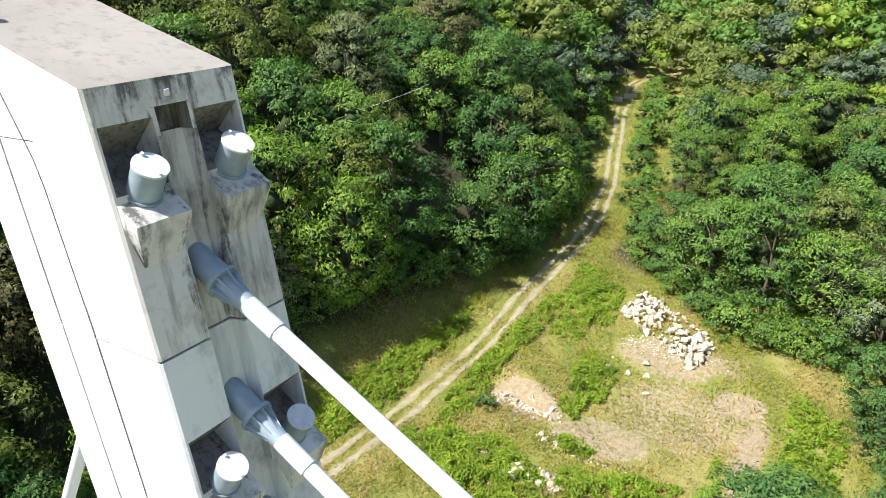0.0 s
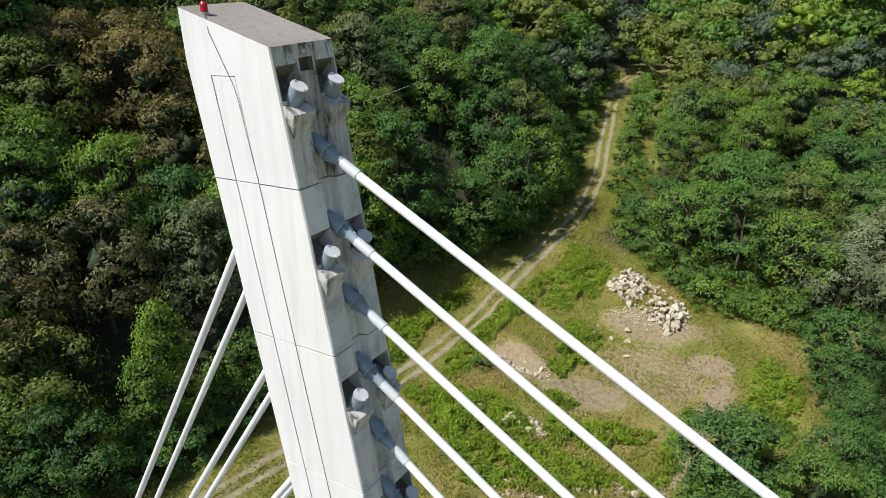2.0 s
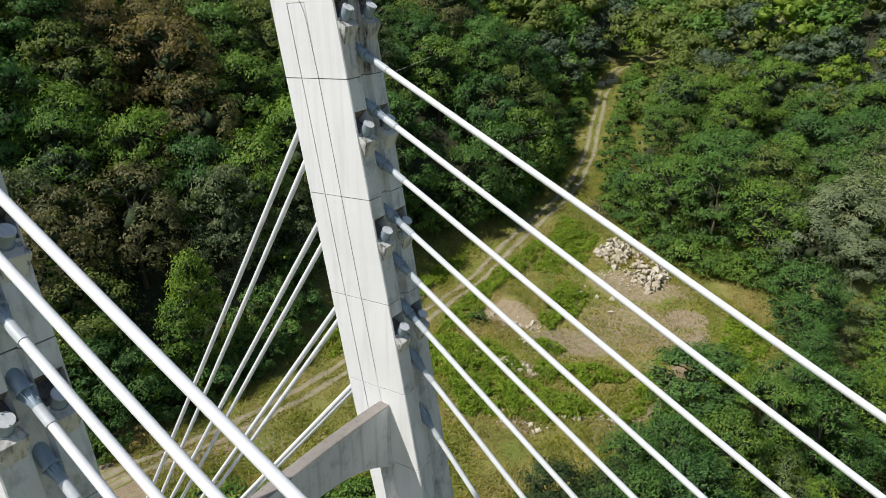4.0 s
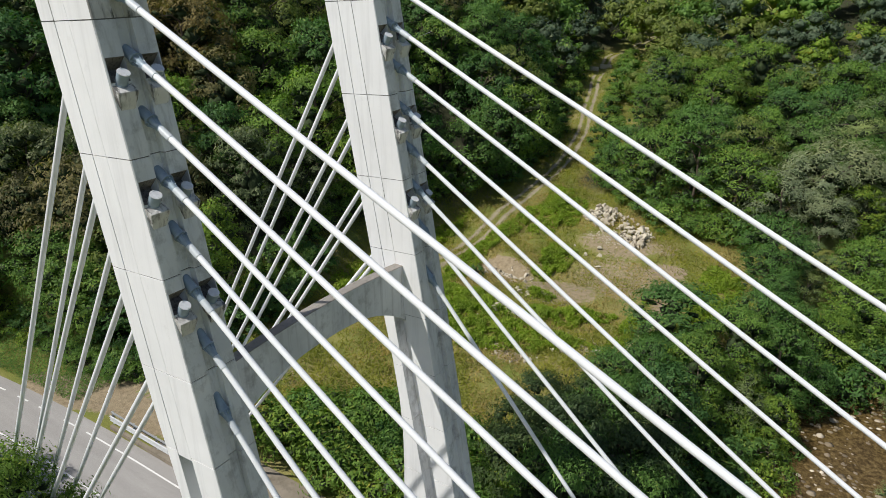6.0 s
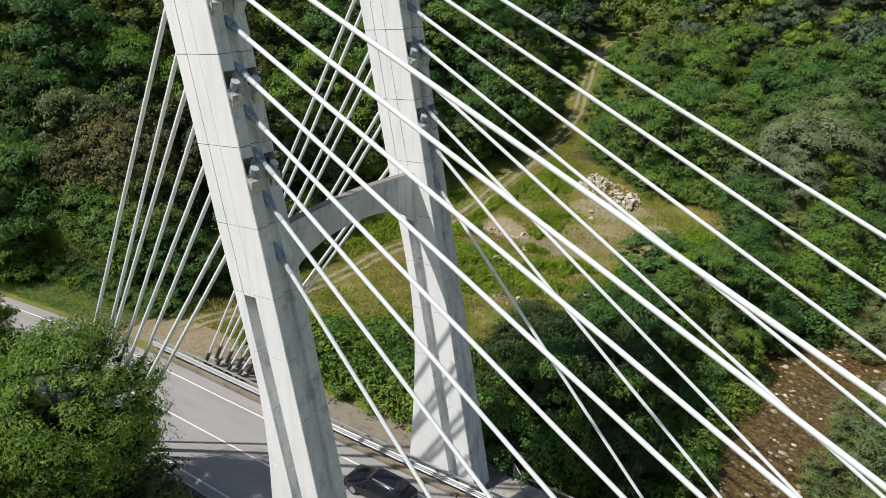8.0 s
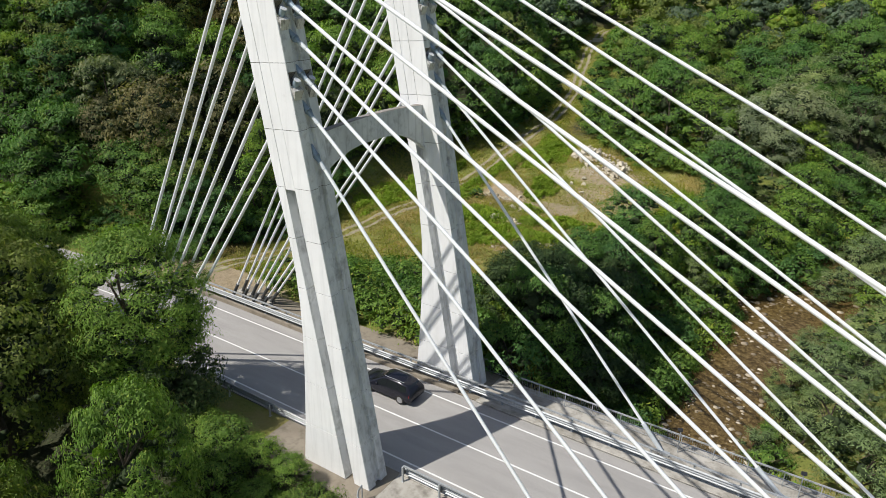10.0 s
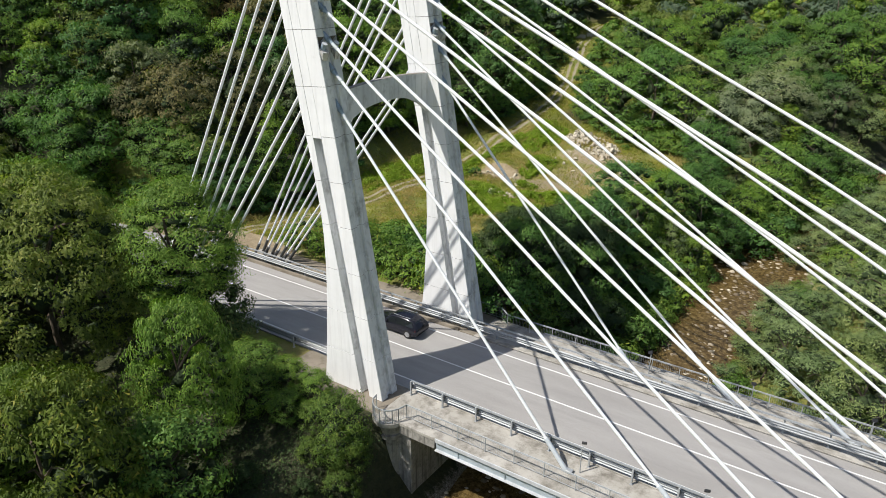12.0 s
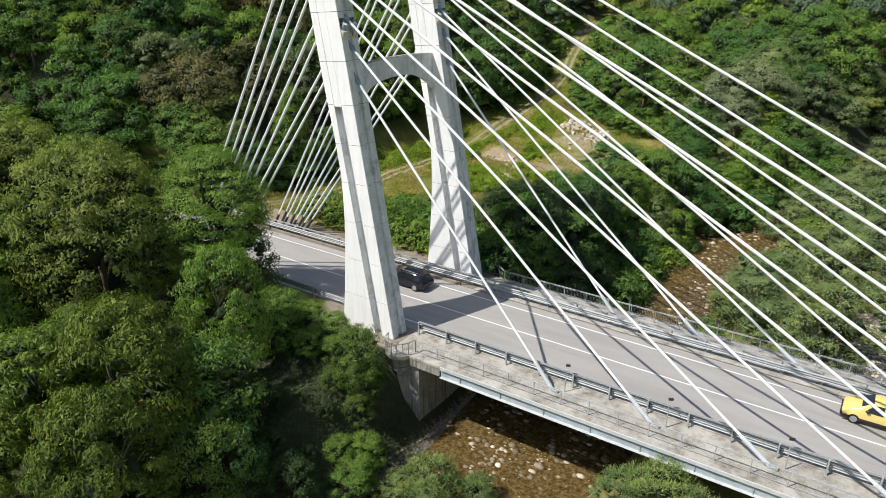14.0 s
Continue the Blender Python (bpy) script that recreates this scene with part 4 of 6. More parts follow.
BROAD = [
    Kind("broadleaf_tree", "dense dark green broadleaf tree in the wood", "tree", WOOD, 11, (3.6, 3.4, 4.4), 4.9, 84, 62, 0.95, (0.29, 0.165), L_DARK, 0.22, 0.35, 0.8),
    Kind("broadleaf_tree", "dense dark green broadleaf tree in the wood", "tree", WOOD, 12, (4.2, 3.8, 4.2), 4.7, 90, 62, 0.98, (0.29, 0.165), L_DARK, 0.25, 0.35, 0.8),
    Kind("broadleaf_tree", "mid green broadleaf tree with layered foliage", "tree", WOOD, 13, (3.9, 4.2, 4.7), 5.2, 86, 64, 1.0, (0.32, 0.145), L_MID, 0.22, 0.5, 0.8),
    Kind("broadleaf_tree", "mid green broadleaf tree with layered foliage", "tree", WOOD, 14, (3.2, 3.0, 5.0), 5.4, 80, 62, 0.86, (0.32, 0.145), L_MID, 0.2, 0.45, 0.8),
    Kind("broadleaf_tree", "light green broadleaf tree at the wood's edge", "tree", WOOD, 15, (3.4, 3.2, 3.9), 4.3, 76, 60, 0.86, (0.29, 0.155), L_LIGHT, 0.18, 0.4, 0.8),
    Kind("broadleaf_tree", "olive brown broadleaf tree drying in late summer", "tree", WOOD, 16, (3.8, 3.6, 4.2), 4.8, 84, 62, 0.92, (0.27, 0.155), L_OLIVE, 0.22, 0.35, 0.8),
    Kind("broadleaf_tree", "olive green broadleaf tree on the slope", "tree", WOOD, 17, (3.4, 3.7, 4.0), 4.6, 80, 60, 0.88, (0.28, 0.155), L_OLGREEN, 0.2, 0.4, 0.8),
    Kind("broadleaf_tree", "dull grey-green broadleaf tree on the slope", "tree", WOOD, 18, (3.3, 3.3, 4.4), 4.8, 80, 60, 0.88, (0.27, 0.145), L_GREY, 0.2, 0.5, 0.8),
]
RUST = Kind("broadleaf_tree", "rusty brown broadleaf tree on the wooded slope", "tree", WOOD, 19, (4.0, 3.8, 4.2), 4.6, 88, 74, 0.92, (0.25, 0.14), L_RUST, 0.22, 0.3, 0.8)
WILLOW = [
    Kind("willow_tree", "grey-green willow with fine leaves by the river", "tree", "riverside willows", 21, (2.8, 2.6, 2.9), 3.0, 44, 100, 0.77, (0.2, 0.062), L_WILLOW, 0.14, -0.1, 0.7),
    Kind("willow_tree", "grey-green willow with fine leaves by the river", "tree", "riverside willows", 22, (2.3, 2.6, 2.4), 2.3, 44, 95, 0.68, (0.2, 0.062), L_WILLOW, 0.12, -0.1, 0.7),
]
SILVER = Kind("willow_tree", "tall silvery willow among green crowns", "tree", "silvery willows", 23, (2.8, 2.7, 3.0), 3.0, 60, 70, 0.8, (0.25, 0.08), L_SILVER, 0.15, -0.1, 0.7)
BUSH = [
    Kind("bush", "leafy green bush beside the bridge", "bush", "bushes", 31, (1.7, 1.6, 1.3), 1.0, 26, 44, 0.52, (0.21, 0.12), L_MID, 0.06, 0.3, 0.6),
    Kind("bush", "bright green bush beside the bridge", "bush", "bushes", 32, (1.9, 1.6, 1.2), 0.9, 26, 44, 0.52, (0.21, 0.12), L_LIGHT, 0.06, 0.3, 0.6),
    Kind("bush", "dark green bush in the shade", "bush", "bushes", 33, (1.6, 1.8, 1.5), 1.1, 26, 44, 0.52, (0.21, 0.12), L_DARK, 0.06, 0.3, 0.6),
]
GRAVEL_WILLOW = Kind("willow_bush", "grey-green willow bush growing on the river gravel", "bush", "gravel willows", 39, (2.2, 2.2, 2.3), 2.2, 76, 105, 0.5, (0.22, 0.055), L_WILLOWB, 0.07, -1.1, 0.7)
SHRUB = [
    Kind("bush", "tall bright green shrub with climbers beside the road", "bush", "roadside shrubs", 36, (2.4, 2.1, 2.0), 1.9, 90, 90, 0.5, (0.13, 0.085), L_BANK, 0.08, 0.4, 0.8),
    Kind("bush", "tall olive green shrub against the abutment", "bush", "roadside shrubs", 37, (2.3, 2.1, 2.4), 2.2, 90, 90, 0.5, (0.16, 0.06), L_ROADSIDE, 0.08, 0.6, 0.8),
    Kind("bush", "tall shrub on the bank with leaves coloured dark for shade", "bush", "roadside shrubs", 38, (2.2, 2.4, 2.1), 2.0, 90, 80, 0.5, (0.15, 0.085), L_SHADE_DARK, 0.08, 0.4, 0.8),
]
ALDER = Kind("broadleaf_tree", "alder behind the pylon with leaves coloured dark for shade", "tree", "alders behind the pylon", 47, (3.3, 3.1, 4.2), 4.6, 84, 80, 0.85, (0.26, 0.14), L_SHADE_DARK, 0.2, 0.4, 0.8)
NEAR = [
    Kind("broadleaf_tree", "large leafy tree with drooping compound leaves beside the road", "tree", "roadside trees", 41, (3.6, 3.4, 3.9), 4.8, 150, 92, 0.74, (0.26, 0.1), L_ROADSIDE, 0.2, 0.45, 0.7, 0.45),
    Kind("broadleaf_tree", "big spreading olive green tree on the bank", "tree", "roadside trees", 42, (6.4, 6.0, 6.0), 6.6, 300, 88, 0.95, (0.24, 0.14), L_OLGREEN, 0.32, 0.35, 0.7, 0.5),
    Kind("broadleaf_tree", "bright green leafy tree on the river bank", "tree", "roadside trees", 43, (3.5, 3.6, 3.5), 4.2, 150, 120, 0.72, (0.22, 0.09), L_BANK, 0.2, 0.45, 0.7, 0.45),
    Kind("broadleaf_tree", "fresh green tree with feathery leaves overhanging the road", "tree", "roadside trees", 44, (4.0, 3.8, 4.6), 7.4, 230, 150, 0.88, (0.21, 0.085), L_BANK, 0.24, 0.45, 0.9, 0.45),
    Kind("broadleaf_tree", "yellowish green leafy tree on the steep river bank", "tree", "roadside trees", 45, (3.5, 3.6, 3.7), 4.2, 140, 120, 0.72, (0.22, 0.09), L_SHADY, 0.2, 0.45, 0.75, 0.45),
]

IVY = Kind("ivy_clad_tree", "tall trunk wrapped in bright green climbing ivy", "tree", WOOD, 51, (1.25, 1.2, 4.6), 5.2, 40, 110, 0.75, (0.20, 0.12), L_LIGHT, 0.2, 0.9, 1.0)


def wood_left(y):
    return float(track_x(y) - np.interp(y, [22, 32, 38, 45, 50, 58, 67, 77, 90, 110], [6.6, 6.2, 8.0, 11.0, 11.5, 10.5, 8.0, 5.8, 6.0, 8.5]))


def wood_right(x):
    return float(np.interp(x, [-28, -22, -15, -8, -2, 4], [97, 89, 81, 77.5, 77, 75]))


def scatter(kinds, x0, x1, y0, y1, gap, keep, lo=0.8, hi=1.25, limit=999, weights=None):
    """Plants on a jittered grid where keep(x, y) holds."""
    made = 0
    y = y0
    while y < y1:
        x = x0
        while x < x1:
            px, py = x + rt.uniform(-0.42, 0.42) * gap, y + rt.uniform(-0.42, 0.42) * gap
            if made < limit and keep(px, py):
                rt.choices(kinds, weights(px, py) if callable(weights) else weights)[0].plant(px, py, rt.uniform(lo, hi), rt.uniform(0, 6.28))
                made += 1
            x += gap
        y += gap
    return made


def off_river(x, y, far=6.5):
    return abs(x - float(river_x(y))) > far


# single trees that stand out in the wood
CHOSEN = []
for kd, x_, y_, k_ in ((RUST, -63.5, 46.3, 1.6), (RUST, -69.5, 50.5, 1.4), (RUST, -70.5, 42.5, 1.3), (BROAD[5], -50.0, 31.2, 1.3), (BROAD[4], -61.0, 32.0, 1.45), (BROAD[6], -66.0, 36.5, 1.4),
                       (BROAD[2], -55.0, 36.2, 1.15), (BROAD[5], -56.6, 44.8, 1.25), (BROAD[7], -45.0, 38.0, 1.25), (BROAD[0], -51.0, 40.0, 1.1), (BROAD[3], -43.0, 64.6, 1.5), (BROAD[2], -51.0, 64.7, 1.6),
                       (BROAD[2], -48.5, 52.5, 1.5), (BROAD[2], -42.5, 55.5, 1.25), (BROAD[0], -36.2, 78.5, 1.35), (BROAD[1], -36.6, 86.0, 1.4), (BROAD[0], -37.5, 71.5, 1.3), (BROAD[6], -67.8, 69.0, 1.5), (BROAD[6], -73.3, 60.0, 1.5),
                       (BROAD[2], -13.0, 81.5, 1.2), (BROAD[3], -7.0, 79.0, 1.25), (BROAD[2], -1.5, 78.5, 1.15), (BROAD[1], -18.2, 86.5, 1.0), (BROAD[2], -9.5, 88.0, 1.35), (SILVER, 3.2, 78.0, 1.45), (SILVER, 6.5, 81.5, 1.75), (SILVER, 9.2, 84.5, 2.0), (SILVER, 12.0, 86.5, 1.5), (SILVER, 8.4, 78.0, 1.2), (BROAD[6], -3.0, 86.0, 1.3)):
    kd.plant(x_, y_, k_, x_ + y_)
    CHOSEN.append((x_, y_))


def free(x, y, r=5.0):
    return all(math.hypot(x - a, y - c) > r for a, c in CHOSEN)


# wood on the slope behind the track
CHOSEN += [(-40.2, 29.6), (-38.4, 26.4), (-36.5, 27.0)]
scatter(BROAD, -80, -32, 24, 116, 7.6, lambda x, y: x < wood_left(y) - 0.8 and free(x, y), 1.0, 1.6, 160, lambda x, y: (3, 3, 2, 2, 0, 4, 5, 6) if x < -43 and y < 47 else ((8, 6, 0, 0, 0, 3, 6, 2) if x < -50 else (4, 4, 5, 5, 0, 0, 2, 1)))
# wood above the road
scatter(BROAD, -86, -38, 16.8, 27, 5.8, lambda x, y: x < -42.5 - (27 - y) * 0.1 and free(x, y, 4.0), 0.8, 1.35, 50, (2, 2, 2, 2, 1, 4, 4, 3))
scatter(BROAD, -92, -53, -8, 18, 5.8, lambda x, y: abs(y - float(road_mid(x))) > 5.8, 0.85, 1.4, 90, (3, 3, 3, 3, 1, 2, 3, 2))
for k_ in range(60):
    xx = -92 + 36 * rt.random()
    yy = float(road_mid(xx)) + rt.choice((-1, 1)) * rt.uniform(6.0, 12.5)
    if yy > -2:
        thicket(BUSH, xx, yy, rt.uniform(1.4, 2.3))
# wood beyond the clearing
scatter(BROAD, -30, 22, 78, 122, 6.8, lambda x, y: x > float(track_x(y)) + (5.5 if y < 90 else 8.0) and y > wood_right(x) and off_river(x, y, 8) and free(x, y, 5.5), 0.8, 1.35, 100, (5, 5, 5, 4, 0, 0, 1, 1))
# between clearing and river
scatter(BROAD[2:5] + WILLOW, -2, 15, 44, 78, 3.9, lambda x, y: x > 4.6 - 0.06 * (y - 50) and free(x, y, 3.5) and float(river_x(y)) - x > 4.4 and y < 80 - 0.25 * x, 0.62, 0.95, 40)
scatter(BUSH, -3, 13, 17.5, 48, 2.2, lambda x, y: x > (-1 - 0.05 * y if y < 36 else -2.8 + 0.12 * (y - 36)) and float(river_x(y)) - x > 3.3, 0.9, 1.6, 95)
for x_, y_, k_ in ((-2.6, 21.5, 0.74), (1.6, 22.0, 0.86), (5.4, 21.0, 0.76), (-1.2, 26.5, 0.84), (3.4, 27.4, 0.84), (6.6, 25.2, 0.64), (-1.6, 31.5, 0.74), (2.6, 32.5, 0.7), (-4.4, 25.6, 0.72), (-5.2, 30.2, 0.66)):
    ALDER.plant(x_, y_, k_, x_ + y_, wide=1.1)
scatter([BROAD[0], BROAD[2]], 0, 9, 20, 44, 5.0, lambda x, y: float(river_x(y)) - x > 6.0, 0.6, 0.8, 16)
# undergrowth along the wood's edge
for k_ in range(26):
    yy = 92 + k_ * 2.5
    thicket(BUSH, float(track_x(yy)) + rt.uniform(4.2, 6.5), yy, rt.uniform(0.8, 1.5))
    thicket(BUSH, float(track_x(yy)) - rt.uniform(3.6, 5.5), yy, rt.uniform(0.8, 1.4))
for k_ in range(60):
    yy = 24 + k_ * 1.5
    if not 42 < yy < 78:
        BUSH[rt.choice((0, 2, 2, 2))].plant(wood_left(yy) + rt.uniform(-0.4, 1.3), yy, rt.uniform(0.8, 1.5), rt.uniform(0, 6))
    thicket(BUSH, wood_left(yy) - rt.uniform(1.2, 2.8), yy + 0.7, rt.uniform(1.0, 1.7))
for k_ in range(26):
    xx = -64 + k_ * 1.1
    BUSH[rt.choice((0, 0, 2, 1))].plant(xx, 16.2 + rt.uniform(-0.4, 1.0) - 0.002 * max(0, -(xx + 26)) ** 2, rt.uniform(0.5, 1.0), rt.uniform(0, 6))
for k_ in range(20):
    xx = -24 + k_ * 1.4
    thicket(BUSH, xx, wood_right(xx) - rt.uniform(0.5, 2.2), rt.uniform(0.9, 1.6))
for x_, y_, k_, w_ in ((-40.2, 29.6, 1.3, 1.2), (-39.0, 27.2, 0.95, 1.4), (-42.8, 21.4, 0.85, 1.6), (-45.5, 18.8, 0.95, 1.5), (-39.2, 23.2, 0.6, 1.8), (-47.5, 22.5, 1.0, 1.3)):
    IVY.plant(x_, y_, k_, x_ + y_, wide=w_)
for x_, y_, k_ in ((-49.2, 17.4, 0.72), (-46.2, 17.9, 0.8), (-43.6, 18.6, 0.85), (-41.2, 19.8, 0.8), (-39.4, 21.8, 0.75), (-47.6, 20.4, 0.9)):
    BROAD[(0, 7, 1, 0)[int(-x_ * 10) % 4]].plant(x_, y_, k_, x_ + y_, wide=1.15)
for k_ in range(11):
    BUSH[2].plant(-50 + 1.3 * k_, 15.9 + 0.012 * (k_ * 1.3) ** 2 + rt.uniform(-0.3, 0.5), rt.uniform(0.6, 0.95), rt.uniform(0, 6))
# bushes behind the far leg
scatter(BUSH, -25, -1, 17.2, 27, 2.0, lambda x, y: y < 27 - 0.1 * (x + 25) and x > -24 + (y - 17) * 0.8, 1.0, 1.6, 62, (2, 5, 0))
# fresh green bushes along the water
for k_ in range(13):
    yy = 19.5 + k_ * 2.2
    BUSH[1].plant(float(river_x(yy)) - rt.uniform(4.0, 5.6), yy, rt.uniform(0.8, 1.25), rt.uniform(0, 6))
# far bank
scatter(WILLOW + BUSH[:2], 15.5, 30, 18.5, 60, 2.6, lambda x, y: 4.3 < x - float(river_x(y)) < 6.6, 0.45, 0.8, 30)
scatter(WILLOW + WILLOW + BUSH[:2], 15.5, 36, 18.5, 96, 4.0, lambda x, y: x - float(river_x(y)) > 6.0 and not (30 < x < 42 and 18 < y < 33), 0.85, 1.3, 90)
for x_, y_ in ((-78, 30), (-84, 36), (-90, 30), (-86, 44), (-92, 52), (-80, 52), (-84, 60)):
    BROAD[x_ % 3].plant(x_, y_, 1.5, x_ + y_)
scatter(BROAD, -96, -54, 18, 34, 6.0, lambda x, y: x < -54, 0.9, 1.3, 30, (3, 3, 3, 3, 1, 2, 3, 2))
for x_, y_, k_ in ((-73.0, 12.4, 0.95), (-76.0, 14.4, 1.1), (-79.6, 12.6, 1.15), (-80.5, 17.0, 1.2), (-84.5, 14.0, 1.2), (-74.6, 18.2, 1.0)):
    BROAD[int(-x_) % 3].plant(x_, y_, k_, x_ + y_)
# near bank, beside the road before the pylon
for k_, x, y, top_z, wide in ((3, -17.0, -2.5, 13.0, 1.0), (1, -23.6, -9.4, 14.4, 0.8), (2, -8.4, -9.3, 8.7, 0.62), (4, -7.4, -17.9, 8.9, 0.74), (0, -12.2, -21.0, 7.2, 0.85), (4, -3.6, -22.4, 5.6, 0.72), (4, -11.0, -25.5, 4.6, 1.0), (0, -13.4, -14.4, 5.2, 0.7),
                              (0, -17.6, -15.4, 5.0, 0.8), (0, -35.5, -1.4, 11.0, 0.9), (0, -27.5, -3.2, 8.0, 0.8), (0, -33.0, -5.0, 12.0, 0.9), (1, -38.0, -9.0, 14.0, 0.9), (0, -43.0, -6.0, 13.0, 1.0), (1, -49.0, -12.0, 16.0, 1.0), (0, -23.0, -22.0, 8.0, 1.0), (0, -31.0, -17.0, 11.0, 1.0), (1, -38.5, -18.5, 13.5, 0.9)):
    kd = NEAR[k_]
    kd.plant(x, y, (top_z - float(land(x, y)) + 0.1) / kd.tall, x * 1.7 + y, wide=wide)
# tree added to cast shade into the hollow on the bank
BROAD[0].plant(-5.0, -13.4, 0.9, 1.3)
BROAD[0].plant(-1.6, -15.2, 0.6, 2.3)
for k_, x, y, top_z in ((2, -16.5, -2.6, 4.0), (0, -11.6, -2.9, 2.9), (0, -9.2, -3.1, 3.3), (0, -6.6, -2.7, 2.6), (0, -8.0, -5.2, 2.6), (0, -4.0, -2.5, 2.1), (0, -4.6, -4.6, 1.6), (1, -0.2, -4.4, 2.7), (1, 0.5, -4.4, 0.6), (1, 0.9, -5.6, -1.6), (1, -1.2, -6.0, 0.2), (1, -2.4, -4.2, 1.7), (0, 1.3, -8.3, -3.4), (2, 0.0, -10.4, -3.4), (2, -15.4, -2.3, 6.6), (2, -12.2, -4.2, 2.4), (0, 3.4, -9.4, -4.6), (0, 2.6, -6.8, -3.9), (0, 2.9, -8.2, -4.4), (1, -2.6, -17.0, 1.4), (2, -3.4, -9.4, -0.4), (2, -1.6, -12.2, -1.6), (2, 0.6, -12.6, -3.0), (2, -0.4, -7.6, -1.6)):
    kd = SHRUB[k_]
    kd.plant(x, y, (top_z - float(land(x, y)) + 0.1) / kd.tall, x * 2.7 + y)
scatter(WILLOW, 18, 50, 88, 132, 5.0, lambda x, y: 3.5 < abs(x - float(river_x(y))) < 13, 1.0, 1.5, 50)
BROAD[0].plant(-0.5, 48.5, 0.78, 1.0, wide=1.5)
BROAD[4].plant(11.5, 82.0, 0.9, 0.7)
for x, y, k_ in ((5.0, 93, 1.8), (1.2, 96, 1.6), (9.0, 97, 1.8), (4.0, 104, 1.7), (10.0, 106, 1.8)):
    WILLOW[0].plant(x, y, k_, x + y)
# thickets that close over the upper river
for k_ in range(17):
    yy = 56 + k_ * 2.1
    BUSH[rt.choice((0, 0, 1, 2))].plant(float(river_x(yy)) - rt.uniform(2.2, 4.0), yy, rt.uniform(1.2, 1.9), rt.uniform(0, 6))
for k_ in range(10):
    yy = 55 + k_ * 3.4
    WILLOW[k_ % 2].plant(float(river_x(yy)) + rt.uniform(2.6, 4.2), yy, rt.uniform(0.75, 1.1), rt.uniform(0, 6))
for k_ in range(8):
    yy = 58 + k_ * 4
    BROAD[rt.choice((2, 4, 6))].plant(float(river_x(yy)) - rt.uniform(4.5, 6.0), yy, rt.uniform(0.55, 0.8), rt.uniform(0, 6))
dead = thing("dead_tree", "pale bare dead tree standing among green crowns", "tree")
part("trunk", trunk_mesh(61, 13.0, 8.0, 2.0, 0.2), M_DEADWOOD, dead)
dead.matrix_basis = Matrix.Translation((12.5, 117.0, float(land(12.5, 117.0))))
grow_thickets(BUSH, ("mid green", "bright green", "dark green"))
# willow bushes on the gravel
for x, y, s in ((7.9, -6.2, 0.95), (6.4, -7.4, 0.7), (8.6, -7.8, 0.75), (10.9, -4.6, 0.62), (11.6, -5.4, 0.5), (20.6, -3.4, 0.9), (22.8, -3.0, 1.1), (25.2, -3.6, 0.9), (21.6, -5.2, 0.7)):
    GRAVEL_WILLOW.plant(x, y, s, x * 3)


# far woods, one mass of crowns over the hills
def far_woods():
    rg = np.random.default_rng(5)
    forms = []
    for k in range(6):
        q, p, nn, way, hearts = crown_points(200 + k, (4.0, 3.8, 4.2), 26, 33, 1.3, 0.4)
        v, f = leaf_arrays(q, p, nn, 0.54, 0.34, 0.35, way)
        vs, fs, n = [v], [f], len(v)
        for c, r in hearts:
            vs.append(BALL_V * q.uniform(0.5, 0.9, (len(BALL_V), 1)) * r * np.array([0.95, 0.95, 0.7]) + c * 0.93)
            fs.append(BALL_F + n)
            n += len(BALL_V)
        forms.append((np.concatenate(vs), np.concatenate(fs)))
    lots = [[[], [], 0] for _ in range(4)]
    for near_, hi, gap, size in ((88, 165, 6.6, 1.0), (165, 240, 9.2, 1.4)):
        for y in np.arange(-60, 250, gap):
            for x in np.arange(-260, 120, gap):
                px, py = x + rg.uniform(-0.4, 0.4) * gap, y + rg.uniform(-0.4, 0.4) * gap
                far = math.hypot(px - 18, py + 20)
                ang = math.degrees(math.atan2(18 - px, py + 20))
                if not near_ < far < hi or not -6 < ang < (76 if hi < 200 else 64):
                    continue
                if -86 < px < 24 and py < 114 or px >= 24 and py < 104 or px < -60 and abs(py - float(road_mid(px))) < 7:
                    continue
                if -6 < px - float(track_x(py)) < 8 and py < 158 or abs(px - float(river_x(py))) < 6:
                    continue
                s = size * rg.uniform(0.75, 1.25)
                a = rg.uniform(0, 6.28)
                v, f = forms[int(rg.integers(6))]
                w = np.stack([v[:, 0] * math.cos(a) - v[:, 1] * math.sin(a), v[:, 0] * math.sin(a) + v[:, 1] * math.cos(a), v[:, 2]], 1) * s + np.array([px, py, float(land(px, py)) + 4.0 * s])
                lot = lots[int(rg.choice(4, p=(0.3, 0.34, 0.08, 0.28)))]
                lot[0].append(w)
                lot[1].append(f + lot[2])
                lot[2] += len(w)
    for (vs, fs, n), mat, tone in zip(lots, (L_MID, L_OLGREEN, L_LIGHT, L_GREY), ("mid green", "olive green", "light green", "grey-green")):
        me = mesh_from_arrays("far_woods", np.concatenate(vs), np.concatenate(fs), mat)
        tagged(new("far_woods", me), tone + " crowns on the wooded hillsides far off", "woods", kind="stuff")


far_woods()


